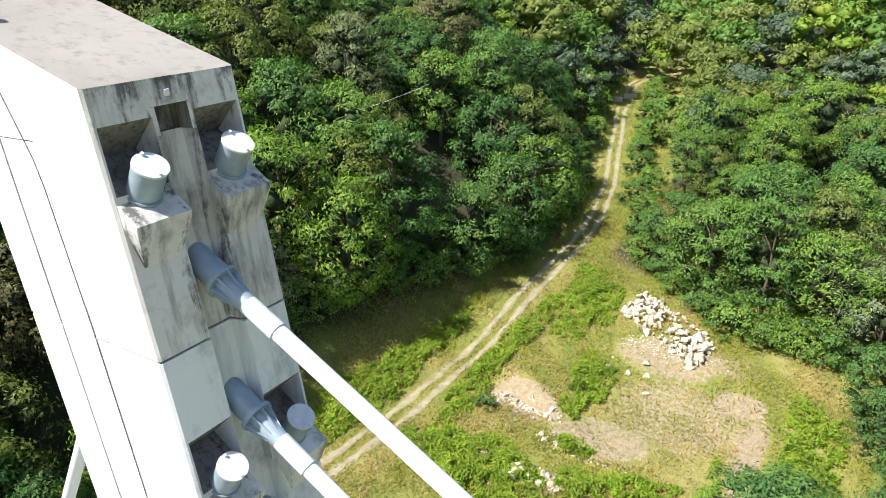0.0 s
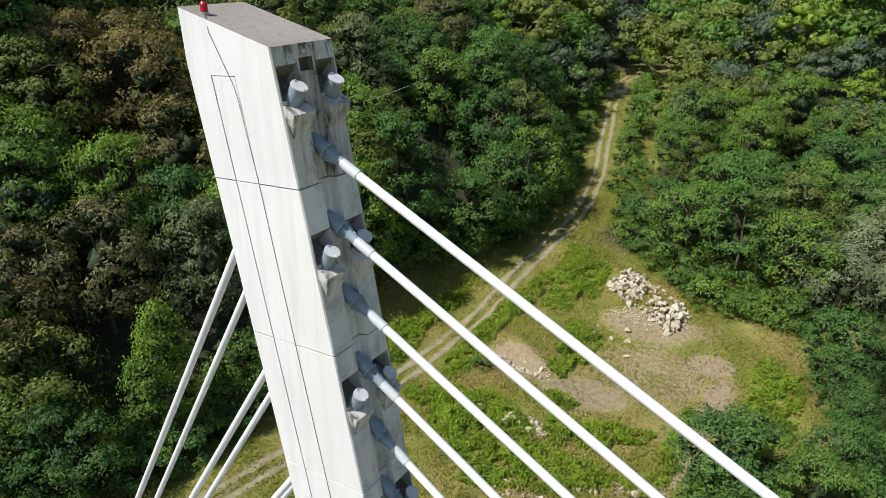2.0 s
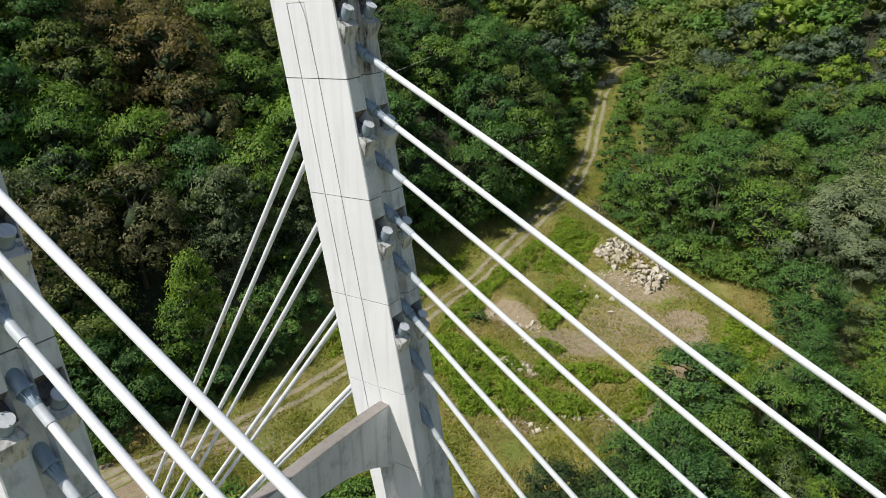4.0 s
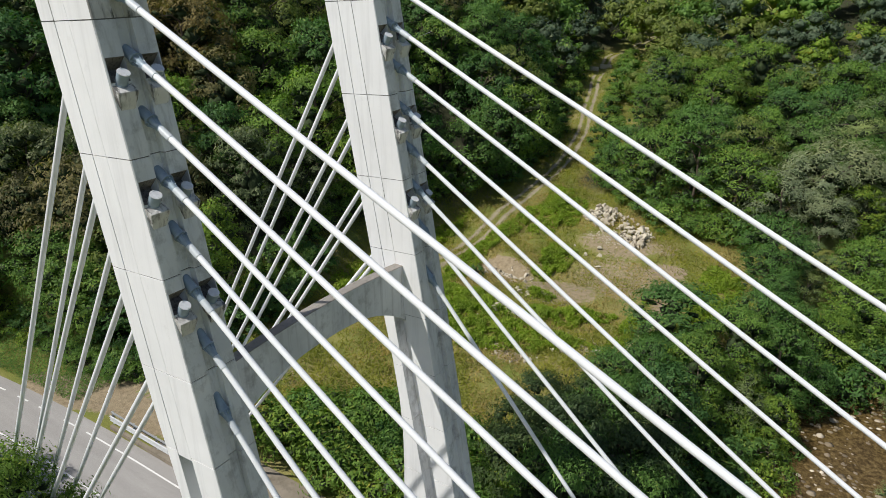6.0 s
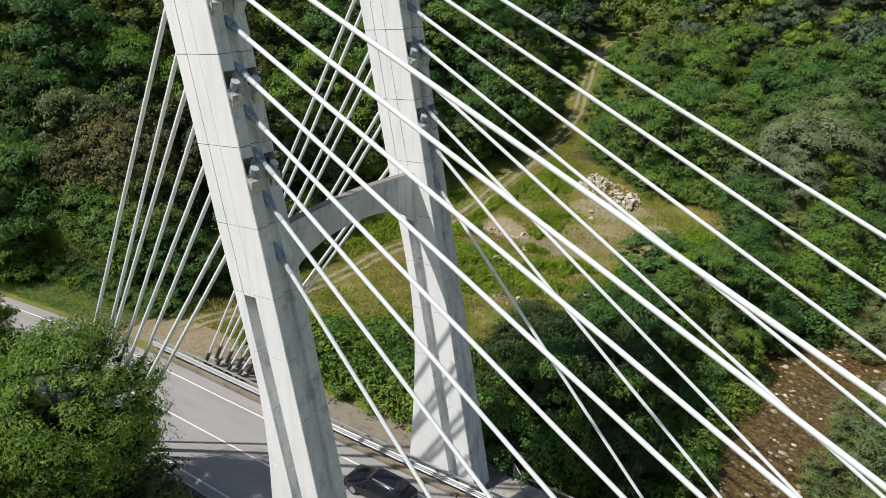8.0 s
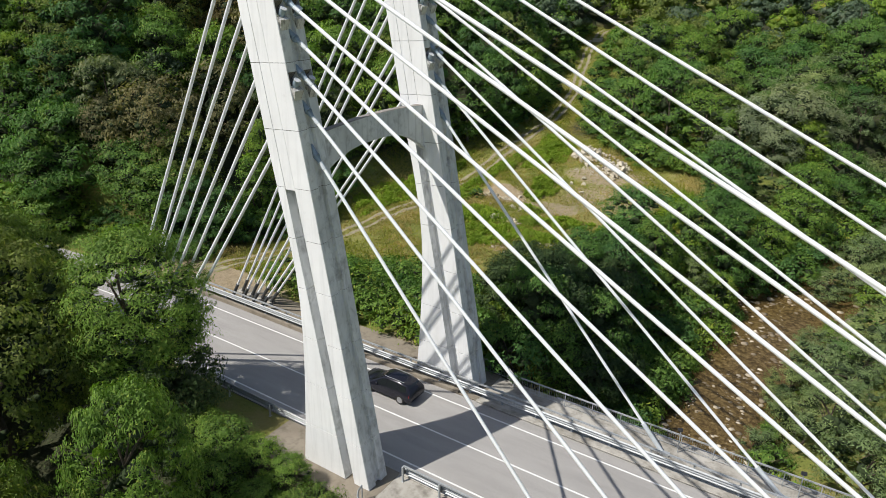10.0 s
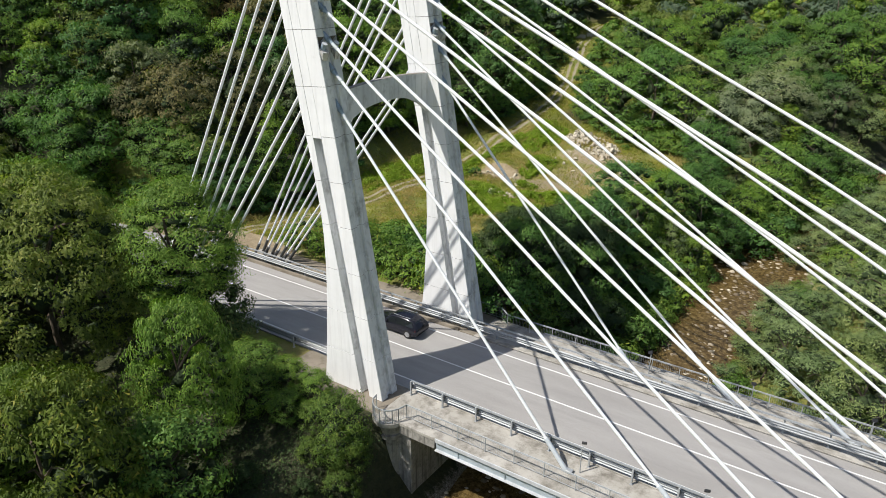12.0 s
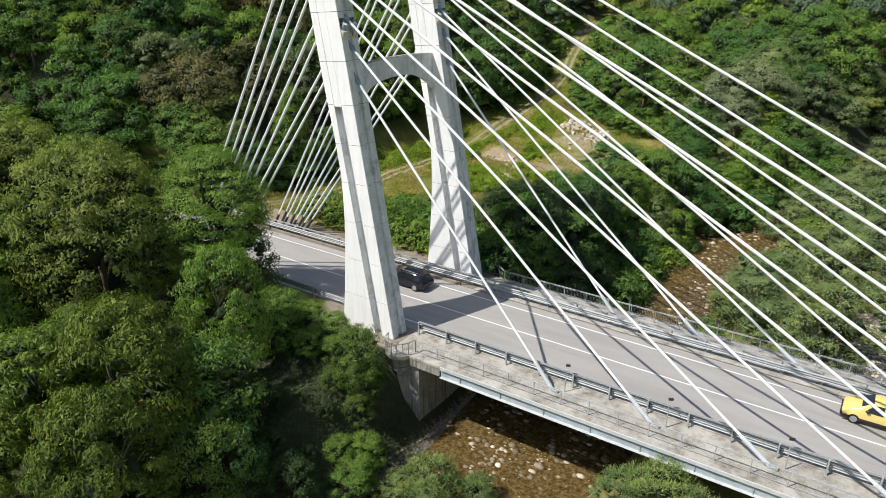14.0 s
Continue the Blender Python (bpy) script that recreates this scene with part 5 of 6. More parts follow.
# meadow grass and weeds
def meadow():
    rg = np.random.default_rng(9)
    n = 260000
    x = rg.uniform(-43, 5, n)
    y = 17 + 90 * rg.random(n) ** 1.15
    clump = np.sin(x * 0.55 + 2 * np.sin(y * 0.21)) * np.sin(y * 0.47 + 1.5 * np.sin(x * 0.3)) + 0.35 * np.sin(x * 1.7) * np.sin(y * 1.9) + 0.5 * rg.normal(size=n) * 0.5
    for cx, cy, rx, ry in ((-27.6, 70, 1.5, 14), (-22, 46, 4.5, 3.5), (-13, 44.5, 5, 3), (-10.5, 51.5, 3.5, 1.2), (-18, 63, 1.8, 4.5), (-16, 51.6, 1.5, 1.2), (-37, 54, 2.2, 10), (-26, 60, 2, 12), (-33.5, 60, 1.2, 16)):
        clump += 1.0 * np.exp(-(((x - cx) / rx) ** 2 + ((y - cy) / ry) ** 2))
    clump = clump - 0.5 * np.exp(-(((x + 22.3) / 3) ** 2 + ((y - 56.4) / 1.2) ** 2)) * 3
    dist = np.abs(x - track_x(y))
    bare = (((x + 14.5) / 4.4) ** 2 + ((y - 54.5) / 2.8) ** 2 < 1) | (((x + 13) / 5.5) ** 2 + ((y - 68.5) / 3.2) ** 2 < 1) | (((x + 5.4) / 2.0) ** 2 + ((y - 65) / 1.7) ** 2 < 1)
    bare |= (np.abs(x + 3.5) < 0.5) & (y > 47) & (y < 64) | (((x + 16.2) / 1.9) ** 2 + ((y - 47.2) / 1.0) ** 2 < 1) | (((x + 21.8) / 3.4) ** 2 + ((y - 55.5) / 1.2) ** 2 < 1)
    keep = (np.abs(dist - 0.72) > 0.27 * rg.random(n) ** 0.5) & (x > track_x(y) - 12) & (x < river_x(y) - 7)
    open_ = ((x + 10) / 8) ** 2 + ((y - 61) / 9) ** 2 < 1
    keep &= ~(bare & (rg.random(n) < 0.85)) & (clump > -0.75) & ~(open_ & (rg.random(n) < 0.45))
    x, y, c = x[keep], y[keep], clump[keep]
    tall = np.clip(0.12 + 0.5 * np.clip(c, 0, 1.2), 0, 0.7) * np.where(np.abs(x - track_x(y)) < 2.4, 0.3, 1.0)
    z = land(x, y) + tall * rg.random(len(x))
    nn = np.stack([rg.normal(size=len(x)), rg.normal(size=len(x)), 1.7 + 0.3 * rg.normal(size=len(x))], 1)
    nn /= np.linalg.norm(nn, axis=1, keepdims=True)
    straw = (np.sin(x * 0.43 + 1.7 * np.sin(y * 0.19)) + np.sin(y * 0.37 + 1.1 * np.sin(x * 0.5)) + 0.5 * np.sin(x * 1.3 + y * 0.9) + 0.8 * rg.normal(size=len(x)) + 1.1 * np.exp(-(((x + 11) / 8) ** 2 + ((y - 61) / 11) ** 2)) > 0.55)
    straw |= (np.abs(x - track_x(y)) < 1.9) & (rg.random(len(x)) < 0.5)
    fx, fy = rg.uniform(-9, 9, 26000), rg.uniform(88, 160, 26000)
    fx = fx + track_x(fy)
    ok = np.abs(np.abs(fx - track_x(fy)) - 0.74) > 0.35
    fx, fy = fx[ok], fy[ok]
    x, y, z = np.concatenate([x, fx]), np.concatenate([y, fy]), np.concatenate([z, land(fx, fy) + 0.35 * rg.random(len(fx))])
    fn = np.stack([rg.normal(size=len(fx)), rg.normal(size=len(fx)), np.full(len(fx), 1.4)], 1)
    nn = np.concatenate([nn, fn / np.linalg.norm(fn, axis=1, keepdims=True)])
    straw = np.concatenate([straw, rg.random(len(fx)) < 0.25])
    for pick, mat, label, size in ((~straw, L_GRASS, "uneven green meadow grass", (0.36, 0.1)), (straw, L_DRY, "sun-bleached straw-coloured meadow grass", (0.34, 0.09))):
        v, f = leaf_arrays(rg, np.stack([x, y, z], 1)[pick], nn[pick], size[0], size[1], -0.9)
        tagged(new("meadow_grass", mesh_from_arrays("meadow_grass", v, f, mat)), label, "grass", kind="stuff")
    # stands of tall weeds
    at = []
    for cx, cy, rx, ry_, turn, many in ((-21.2, 45.2, 6.2, 3.8, -0.4, 15000), (-12.4, 43.6, 5.0, 2.4, 0.1, 8500), (-11.4, 49.4, 4.4, 1.7, 0.5, 5200), (-18, 61, 1.8, 4.8, 0.1, 6000), (-15.8, 52, 1.6, 1.1, 0.3, 900), (-34.6, 52, 2.3, 14, 0.0, 12000), (-27.0, 62, 1.6, 14, 0.0, 8000), (-23.6, 74, 3.0, 7, 0.2, 7000), (-16, 40, 3, 1.2, 0.3, 1200), (-5, 50, 0.9, 6, 0.0, 1200), (0.6, 60, 2.2, 9, 0.0, 7000)):
        r, a = np.sqrt(rg.random(many)), rg.uniform(0, 6.283, many)
        r = r * (1 + 0.25 * np.sin(3 * a + cx) + 0.15 * np.sin(7 * a + cy))
        u, w = r * np.cos(a) * rx, r * np.sin(a) * ry_
        at.append(np.stack([cx + u * math.cos(turn) - w * math.sin(turn), cy + u * math.sin(turn) + w * math.cos(turn), (1.15 - 0.6 * r ** 2) * rg.random(many)], 1))
    p = np.concatenate(at)
    clumps = np.sin(p[:, 0] * 2.1 + np.sin(p[:, 1] * 1.3)) * np.sin(p[:, 1] * 2.3) > -0.45
    p = p[clumps & (np.abs(np.abs(p[:, 0] - track_x(p[:, 1])) - 0.72) > 0.5)]
    p[:, 2] = land(p[:, 0], p[:, 1]) + 0.1 + p[:, 2] * (0.75 + 0.35 * np.sin(p[:, 0] * 1.1) * np.sin(p[:, 1] * 0.9))
    nn = np.stack([rg.normal(size=len(p)), rg.normal(size=len(p)), 1.3 + 0.4 * rg.normal(size=len(p))], 1)
    nn /= np.linalg.norm(nn, axis=1, keepdims=True)
    v, f = leaf_arrays(rg, p, nn, 0.42, 0.16, -0.55)
    tagged(new("meadow_weeds", mesh_from_arrays("meadow_weeds", v, f, L_WEED)), "tall lush green weeds in the meadow", "weeds", kind="stuff")


meadow()


# low plants on the river banks and along the road
def undergrowth():
    rg = np.random.default_rng(15)
    n = 95000
    x, y = rg.uniform(-60, 40, n), rg.uniform(-32, 100, n)
    off = x - river_x(y)
    keep = ((off < -3.4) & (off > -14) & (rg.random(n) < 0.9)) | ((off > 3.6) & (off < 20)) | ((y < -2.5) & (x < 4) & (off < -5.5))
    keep |= (x < -38) & (np.abs(y - road_mid(x)) > 5.4) & (np.abs(y - road_mid(x)) < 11) & (y > 3)
    keep |= (y > 15.5) & (y < 19) & (x > -24) & (x < 6) | (np.abs(y - road_mid(x)) < 12) & (np.abs(y - road_mid(x)) > 5.6) & (x < -41) & (y > 0)
    keep &= ~((y > -2.2) & (y < 15.6) & (x > -12)) & ~((x > 29.5) & (y > 17) & (y < 34))
    x, y = x[keep], y[keep]
    bx, by = rg.uniform(-14, 6.5, 20000), rg.uniform(-22, -2.6, 20000)
    near_bank = bx - river_x(by) < -4.9
    vx = rg.uniform(-64, -38, 16000)
    vy = road_mid(vx) + rg.uniform(5.2, 11, len(vx))
    x, y = np.concatenate([x, bx[near_bank], vx]), np.concatenate([y, by[near_bank], vy])
    z = land(x, y) + 0.6 * rg.random(len(x)) ** 1.5
    nn = np.stack([rg.normal(size=len(x)) * 0.5 - 0.1, rg.normal(size=len(x)) * 0.5 - 0.15, np.ones(len(x))], 1)
    nn /= np.linalg.norm(nn, axis=1, keepdims=True)
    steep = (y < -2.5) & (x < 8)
    for pick, mat, label in ((~steep, L_DARK, "low green plants on the river banks"), (steep, L_SHADE_DARK, "low plants on the steep bank under the trees, coloured dark for shade")):
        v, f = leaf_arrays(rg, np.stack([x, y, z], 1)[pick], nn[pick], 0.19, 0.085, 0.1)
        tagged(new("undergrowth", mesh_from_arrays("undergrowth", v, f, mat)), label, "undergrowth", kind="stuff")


undergrowth()
BUSH[2].plant(-24.4, 53.0, 0.6, 1.0)


# ---- stones ----
def stone_mesh(seed, flat=0.7):
    rg = random.Random(seed)
    b = bmesh.new()
    for k in range(11):
        p = Vector((rg.uniform(-1, 1), rg.uniform(-1, 1), rg.uniform(-1, 1)))
        p = p / max(abs(p.x), abs(p.y), abs(p.z)) * rg.uniform(0.42, 0.55)
        b.verts.new((p.x, p.y * 0.9, p.z * flat))
    made = bmesh.ops.convex_hull(b, input=b.verts)
    bmesh.ops.delete(b, geom=[v for v in b.verts if not v.link_faces], context="VERTS")
    bmesh.ops.bevel(b, geom=list(b.edges), offset=0.03, segments=1, affect="EDGES")
    return from_bm("boulder", b, M_ROCK, False)


STONES = [stone_mesh(k, 0.75) for k in range(7)]
rs = random.Random(12)
for k_ in range(295):
    u, w = rs.random() ** 0.7 * rs.choice((-1, 1)), rs.uniform(-1, 1)
    x, y = -14.4 + u * 4.7 + 0.6 * w, 73.0 - u * 3.0 + w * 2.5
    heap = max(0.0, 1 - abs(w)) * (1.3 - 0.6 * abs(u)) * rs.random()
    s = rs.uniform(0.36, 0.72) * (1.5 if rs.random() < 0.12 else 0.85)
    ob = new("boulder", STONES[k_ % 7])
    ob.matrix_basis = Matrix.Translation((x, y, float(land(x, y)) + 0.15 + heap)) @ Euler((rs.uniform(0, 6), rs.uniform(0, 6), rs.uniform(0, 6))).to_matrix().to_4x4() @ Matrix.Diagonal((s, s * rs.uniform(0.7, 1.2), s, 1))
    tagged(ob, "rough white limestone boulder in a dumped heap", "boulder", "heap of boulders")
loose = [(-18.4, 47.6, 1.1), (-17.9, 47.2, 0.8), (-18.2, 46.4, 1.2), (-17.0, 46.6, 0.9), (-21.2, 47.2, 0.7), (-20.6, 47.8, 0.8), (-16.2, 46.9, 0.7), (-18.9, 46.0, 0.8), (-15.4, 47.4, 0.6)]
for cx, cy, rx, ry, many in ((-16.4, 47.2, 2.0, 1.1, 14), (-8.4, 43.8, 2.6, 1.6, 16), (-21.8, 54.8, 3.4, 0.9, 16), (-12.4, 39.4, 2.0, 0.9, 8), (-16, 65, 3, 3, 10), (-19, 52, 3, 1.2, 8)):
    loose += [(cx + rs.uniform(-rx, rx), cy + rs.uniform(-ry, ry), rs.uniform(0.3, 0.75)) for _ in range(many)]
for x, y, s in loose:
    ob = new("boulder", STONES[int(s * 10) % 7])
    ob.matrix_basis = Matrix.Translation((x, y, float(land(x, y)) + 0.12 * s)) @ Euler((x, y, s)).to_matrix().to_4x4() @ Matrix.Diagonal((s, s, s, 1))
    tagged(ob, "white limestone boulder half sunk in the grass", "boulder", "loose boulders")

# stones in the river bed
rg_ = np.random.default_rng(3)
vs_, fs_, n_ = [], [], 0
base_b = bmesh.new()
bmesh.ops.create_icosphere(base_b, subdivisions=1, radius=0.5)
bv = np.array([v.co[:] for v in base_b.verts])
bf = np.array([[v.index for v in f.verts] for f in base_b.faces])
base_b.free()
for k_ in range(24000):
    y = rg_.uniform(-14, 90) if k_ % 3 else rg_.uniform(-14, 30)
    x = float(river_x(y)) + np.clip(rg_.normal() * 3.6, -6.6, 6.6)
    shoal = math.sin(x * 0.9 + 1.7 * math.sin(y * 0.41)) + math.sin(y * 0.63 + 1.3 * math.sin(x * 0.7))
    if shoal < rg_.uniform(-1.7, 0.7):
        continue
    s = min(0.85, 0.06 + 0.15 * rg_.gamma(1.2, 0.75))
    z = max(float(land(x, y)), float(river_z(y)) - 0.12)
    v = bv * rg_.uniform(0.75, 1.2, (len(bv), 1)) * np.array([rg_.uniform(0.8, 1.3), rg_.uniform(0.6, 1.0), 0.55]) * s
    vs_.append(v + (x, y, z + 0.16 * s))
    fs_.append(bf + n_)
    n_ += len(bv)
rub_v, rub_f, rub_n = [], [], 0
for k_ in range(1500):
    x, y = 34 + rg_.normal() * 4.0, 26 + rg_.normal() * 4.5
    s = rg_.uniform(0.12, 0.42)
    rub_v.append(bv * rg_.uniform(0.6, 1.3, (len(bv), 1)) * np.array([1, 0.9, 0.6]) * s + (x, y, float(land(x, y)) + 0.04))
    rub_f.append(bf + rub_n)
    rub_n += len(bv)
for cx, cy, rx, ry, many in ((-16.3, 47.2, 1.5, 0.7, 170), (-8.4, 45.2, 2.6, 1.2, 260), (-13.6, 40.4, 2.2, 0.8, 150), (-21.6, 55.2, 2.6, 0.7, 190), (-20.2, 44.2, 1.0, 0.5, 60), (-14.2, 69.6, 4.2, 1.6, 240), (-15, 51.5, 3.0, 0.6, 90)):
    for k_ in range(many):
        x, y = cx + rg_.normal() * rx * 0.6, cy + rg_.normal() * ry * 0.6
        s = rg_.uniform(0.08, 0.3)
        rub_v.append(bv * rg_.uniform(0.6, 1.3, (len(bv), 1)) * np.array([1, 0.9, 0.6]) * s + (x, y, float(land(x, y)) + 0.05))
        rub_f.append(bf + rub_n)
        rub_n += len(bv)
tagged(new("rubble", mesh_from_arrays("rubble", np.concatenate(rub_v), np.concatenate(rub_f), M_ROCK)), "white rubble stones on the far bank and in the meadow", "stones", kind="stuff")
tagged(new("river_stones", mesh_from_arrays("river_stones", np.concatenate(vs_), np.concatenate(fs_), M_STONE)), "brown and pale stones in the river bed", "stones", kind="stuff")

# ---- guard rails ----
THRIE = [(0.0, 0.4), (0.085, 0.45), (0.085, 0.5), (0.0, 0.56), (0.0, 0.59), (0.085, 0.63), (0.085, 0.69), (0.0, 0.73), (0.0, 0.76), (0.085, 0.81), (0.085, 0.86), (0.0, 0.91)]


def guard_rail(path, step, facing, label, top=True, height=1.12, lift=0.0):
    """Posts along a line, a corrugated beam on the road side, a bar along the top."""
    rail = thing("guard_rail", label, "guard rail", kind="structure")
    pts = [Vector(p) for p in path]
    run = [0.0]
    for a, c in zip(pts, pts[1:]):
        run.append(run[-1] + (c - a).length)
    post_b = bmesh.new()
    box(post_b, -0.05, 0.05, -0.06, 0.06, 0.0, height, 0.008)
    box(post_b, -0.09, 0.09, -0.1, 0.1, 0.0, 0.02)
    post_me = from_bm("post", post_b, M_GALV)
    arm_b = bmesh.new()
    box(arm_b, -0.07, 0.07, 0.05, 0.24, 0.5, 0.8, 0.02)
    arm_me = from_bm("spacer", arm_b, M_DARKST)
    s = 0.0
    while s <= run[-1] + 1e-6:
        k = max(i for i in range(len(run)) if run[i] <= s + 1e-9)
        k = min(k, len(pts) - 2)
        u = (s - run[k]) / max(1e-6, run[k + 1] - run[k])
        p = pts[k].lerp(pts[k + 1], u)
        d = pts[k + 1] - pts[k]
        ang = math.atan2(d.y, d.x)
        post = part("post", post_me, None, rail)
        post.matrix_basis = Matrix.Translation(p + Vector((0, 0, lift))) @ Matrix.Rotation(ang if facing > 0 else ang + math.pi, 4, "Z")
        sp = part("spacer", arm_me, None, post)
        s += step
    off = 0.24 * facing
    prof = [(off + u * facing, v) for u, v in THRIE]
    back = [(off + (u + 0.006) * facing - 0.012 * facing, v) for u, v in reversed(THRIE)]
    b = bmesh.new()
    sweep(b, [(u, v + lift) for u, v in prof + back], pts, True)
    part("beam", from_bm("beam", b, M_GALV), None, rail, "corrugated galvanised beam")
    if top:
        b = bmesh.new()
        o = 0.1 * facing
        sweep(b, [(o - 0.05, height - 0.06 + lift), (o + 0.05, height - 0.06 + lift), (o + 0.05, height + 0.05 + lift), (o - 0.05, height + 0.05 + lift)], pts, True)
        part("top_bar", from_bm("top_bar", b, M_GALV), None, rail)
    return rail


guard_rail([(1.15, 1.83, 0), (DECK_END, 1.83, 0)], 2.69, 1, "galvanised bridge guard rail with posts beside the walkway")
guard_rail([(-32.6, 12.05, 0), (DECK_END, 12.05, 0)], 2.69, -1, "galvanised bridge guard rail along the far kerb")
near_left = [(x, float(road_mid(x)) - 5.05, 0.0) for x in np.arange(-44, -5, 2.0)] + [(-5.6, 1.83, 0)]
guard_rail(near_left, 4.2, 1, "galvanised roadside guard rail under the trees", False, 0.95)

# low kerb wall on the far side before the pylon
b = bmesh.new()
sweep(b, [(-0.14, -0.1), (0.14, -0.1), (0.12, 0.2), (-0.12, 0.2)], [(-32.4, 11.62, 0), (-1.0, 11.55, 0)], True)
tagged(new("parapet", from_bm("parapet", b, M_VERGE)), "low brown concrete kerb wall under the guard rail", "kerb", kind="structure")


# ---- railings with vertical bars ----
def railing(path, step, label, name="railing"):
    rail = thing(name, label, "railing", kind="structure")
    pts = [Vector(p) for p in path]
    pb = bmesh.new()
    box(pb, -0.03, 0.03, -0.03, 0.03, 0, 1.12, 0.005)
    post_me = from_bm("post", pb, M_GALV)
    for a, c in zip(pts, pts[1:]):
        n = max(1, round((c - a).length / step))
        ang = math.atan2((c - a).y, (c - a).x)
        w = (c - a).length / n
        gb = bmesh.new()
        k = max(2, int(w / 0.13))
        for i in range(1, k):
            x = w * i / k
            box(gb, x - 0.005, x + 0.005, -0.005, 0.005, 0.14, 1.02)
        grille = from_bm("grille", gb, M_GALV)
        for i in range(n):
            p = a.lerp(c, i / n)
            m = Matrix.Translation(p) @ Matrix.Rotation(ang, 4, "Z")
            part("post", post_me, None, rail).matrix_basis = m
            part("grille", grille, None, rail).matrix_basis = m
        for z, r in ((1.1, 0.035), (1.02, 0.018), (0.14, 0.018)):
            tb = bmesh.new()
            tube(tb, a + Vector((0, 0, z)), c + Vector((0, 0, z)), r, r, 8)
            part("bar", tb, M_GALV, rail)
    part("post", post_me, None, rail).matrix_basis = Matrix.Translation(pts[-1])
    return rail


bow = [(1.25 + 1.15 * math.cos(a), -0.75 + 1.15 * math.sin(a), 0) for a in np.linspace(math.pi * 1.0, math.pi * 1.88, 8)]
railing(bow + [(2.5, -0.5, 0)], 2.0, "curved galvanised railing round the pier head")
railing([(2.5, -0.5, 0), (DECK_END, -0.5, 0)], 2.03, "galvanised railing with upright bars on the near walkway")
railing([(-3.0, 15.12, 0), (1.15, 15.12, 0), (2.1, 14.35, 0), (DECK_END, 14.35, 0)], 2.03, "galvanised railing with upright bars on the far walkway")

# ---- small floodlights on the walkways ----
pole_b = bmesh.new()
tube(pole_b, (0, 0, 0), (0, 0, 1.75), 0.038, 0.038, 10)
tube(pole_b, (0, 0, 1.75), (0.0, 0.25, 1.9), 0.022, 0.022, 8)
POLE = from_bm("pole", pole_b, M_GALV, True)
head_b = bmesh.new()
box(head_b, -0.16, 0.16, -0.06, 0.08, -0.12, 0.12, 0.03)
FLOOD = from_bm("lamp_head", head_b, M_BLACK)
for side in (0, 1):
    for xd in DECK_X:
        if xd > 60:
            continue
        lamp = thing("floodlight", "small black floodlight on a thin galvanised pole", "floodlight", "walkway floodlights")
        part("pole", POLE, None, lamp)
        hd = part("lamp_head", FLOOD, None, lamp)
        hd.matrix_basis = pose(0, 0.3, 2.0, 35, 0, 20)
        lamp.matrix_basis = Matrix.Translation((xd + 0.75, 1.05 if side == 0 else 13.9, 0)) @ Matrix.Rotation(0 if side == 0 else math.pi, 4, "Z")

# ---- warning lamp and cable on the far leg ----
lamp = thing("warning_lamp", "red aviation warning lamp on the pylon top", "warning lamp")
b = bmesh.new()
tube(b, (0, 0, -0.05), (0, 0, 0.05), 0.09, 0.09, 14)
part("base", b, M_GALV, lamp)
b = bmesh.new()
tube(b, (0, 0, 0.05), (0, 0, 0.2), 0.075, 0.075, 14)
tube(b, (0, 0, 0.2), (0, 0, 0.25), 0.075, 0.04, 14)
part("glass", b, M_RED, lamp)
lamp.matrix_basis = leg_frame(1) @ Matrix.Translation((front_x(34.67) - 2.0, -0.66, 34.67 + 0.24 * 2.0))
crv = bpy.data.curves.new("lamp_cable", "CURVE")
crv.dimensions, crv.bevel_depth = "3D", 0.006
sp = crv.splines.new("POLY")
way = [(front_x(34.67) - 1.98, -0.68, 34.67 + 0.24 * 1.98 + 0.03), (front_x(34.9) - 1.72, -0.84, 35.11), (front_x(34.7) - 1.66, -0.89, 34.85), (front_x(33.9) - 1.24, -0.89, 33.85), (front_x(33.6) - 1.2, -0.888, 33.55), (front_x(32) - 1.16, -0.885, 32.0), (front_x(28) - 1.17, -0.885, 28.0), (front_x(22) - 1.16, -0.885, 22.0)]
sp.points.add(len(way) - 1)
for pt, w in zip(sp.points, way):
    q = leg_frame(1) @ Vector(w)
    pt.co = (*q, 1)
crv.materials.append(M_DARKST)
tagged(new("lamp_cable", crv), "thin dark power cable clipped to the pylon face", "cable")

# overhead wire above the wood
crv = bpy.data.curves.new("overhead_wire", "CURVE")
crv.dimensions, crv.bevel_depth = "3D", 0.012
sp = crv.splines.new("POLY")
ends = Vector((-40.0, 55.5, 23.0)), Vector((-35.0, 59.4, 25.3))
sp.points.add(12)
for i, pt in enumerate(sp.points):
    q = ends[0].lerp(ends[1], i / 12) - Vector((0, 0, 0.12 * 4 * (i / 12) * (1 - i / 12)))
    pt.co = (*q, 1)
crv.materials.append(M_GALV)
tagged(new("overhead_wire", crv), "pale overhead wire sagging above the wood", "wire")

# concrete blocks beside the track
bb = bmesh.new()
box(bb, -1.3, 1.3, -0.5, 0.5, 0, 0.9, 0.06)
BLOCK = from_bm("concrete_block", bb, M_ROCK)
for x, y, a in ((-47.5, 143.5, 0.3), (-45.6, 146.5, 0.5), (-49.5, 139.5, 0.2)):
    ob = new("concrete_block", BLOCK)
    ob.matrix_basis = Matrix.Translation((x, y, float(land(x, y)) - 0.05)) @ Matrix.Rotation(a, 4, "Z")
    tagged(ob, "pale concrete block beside the farm track", "concrete block", "track-side blocks")


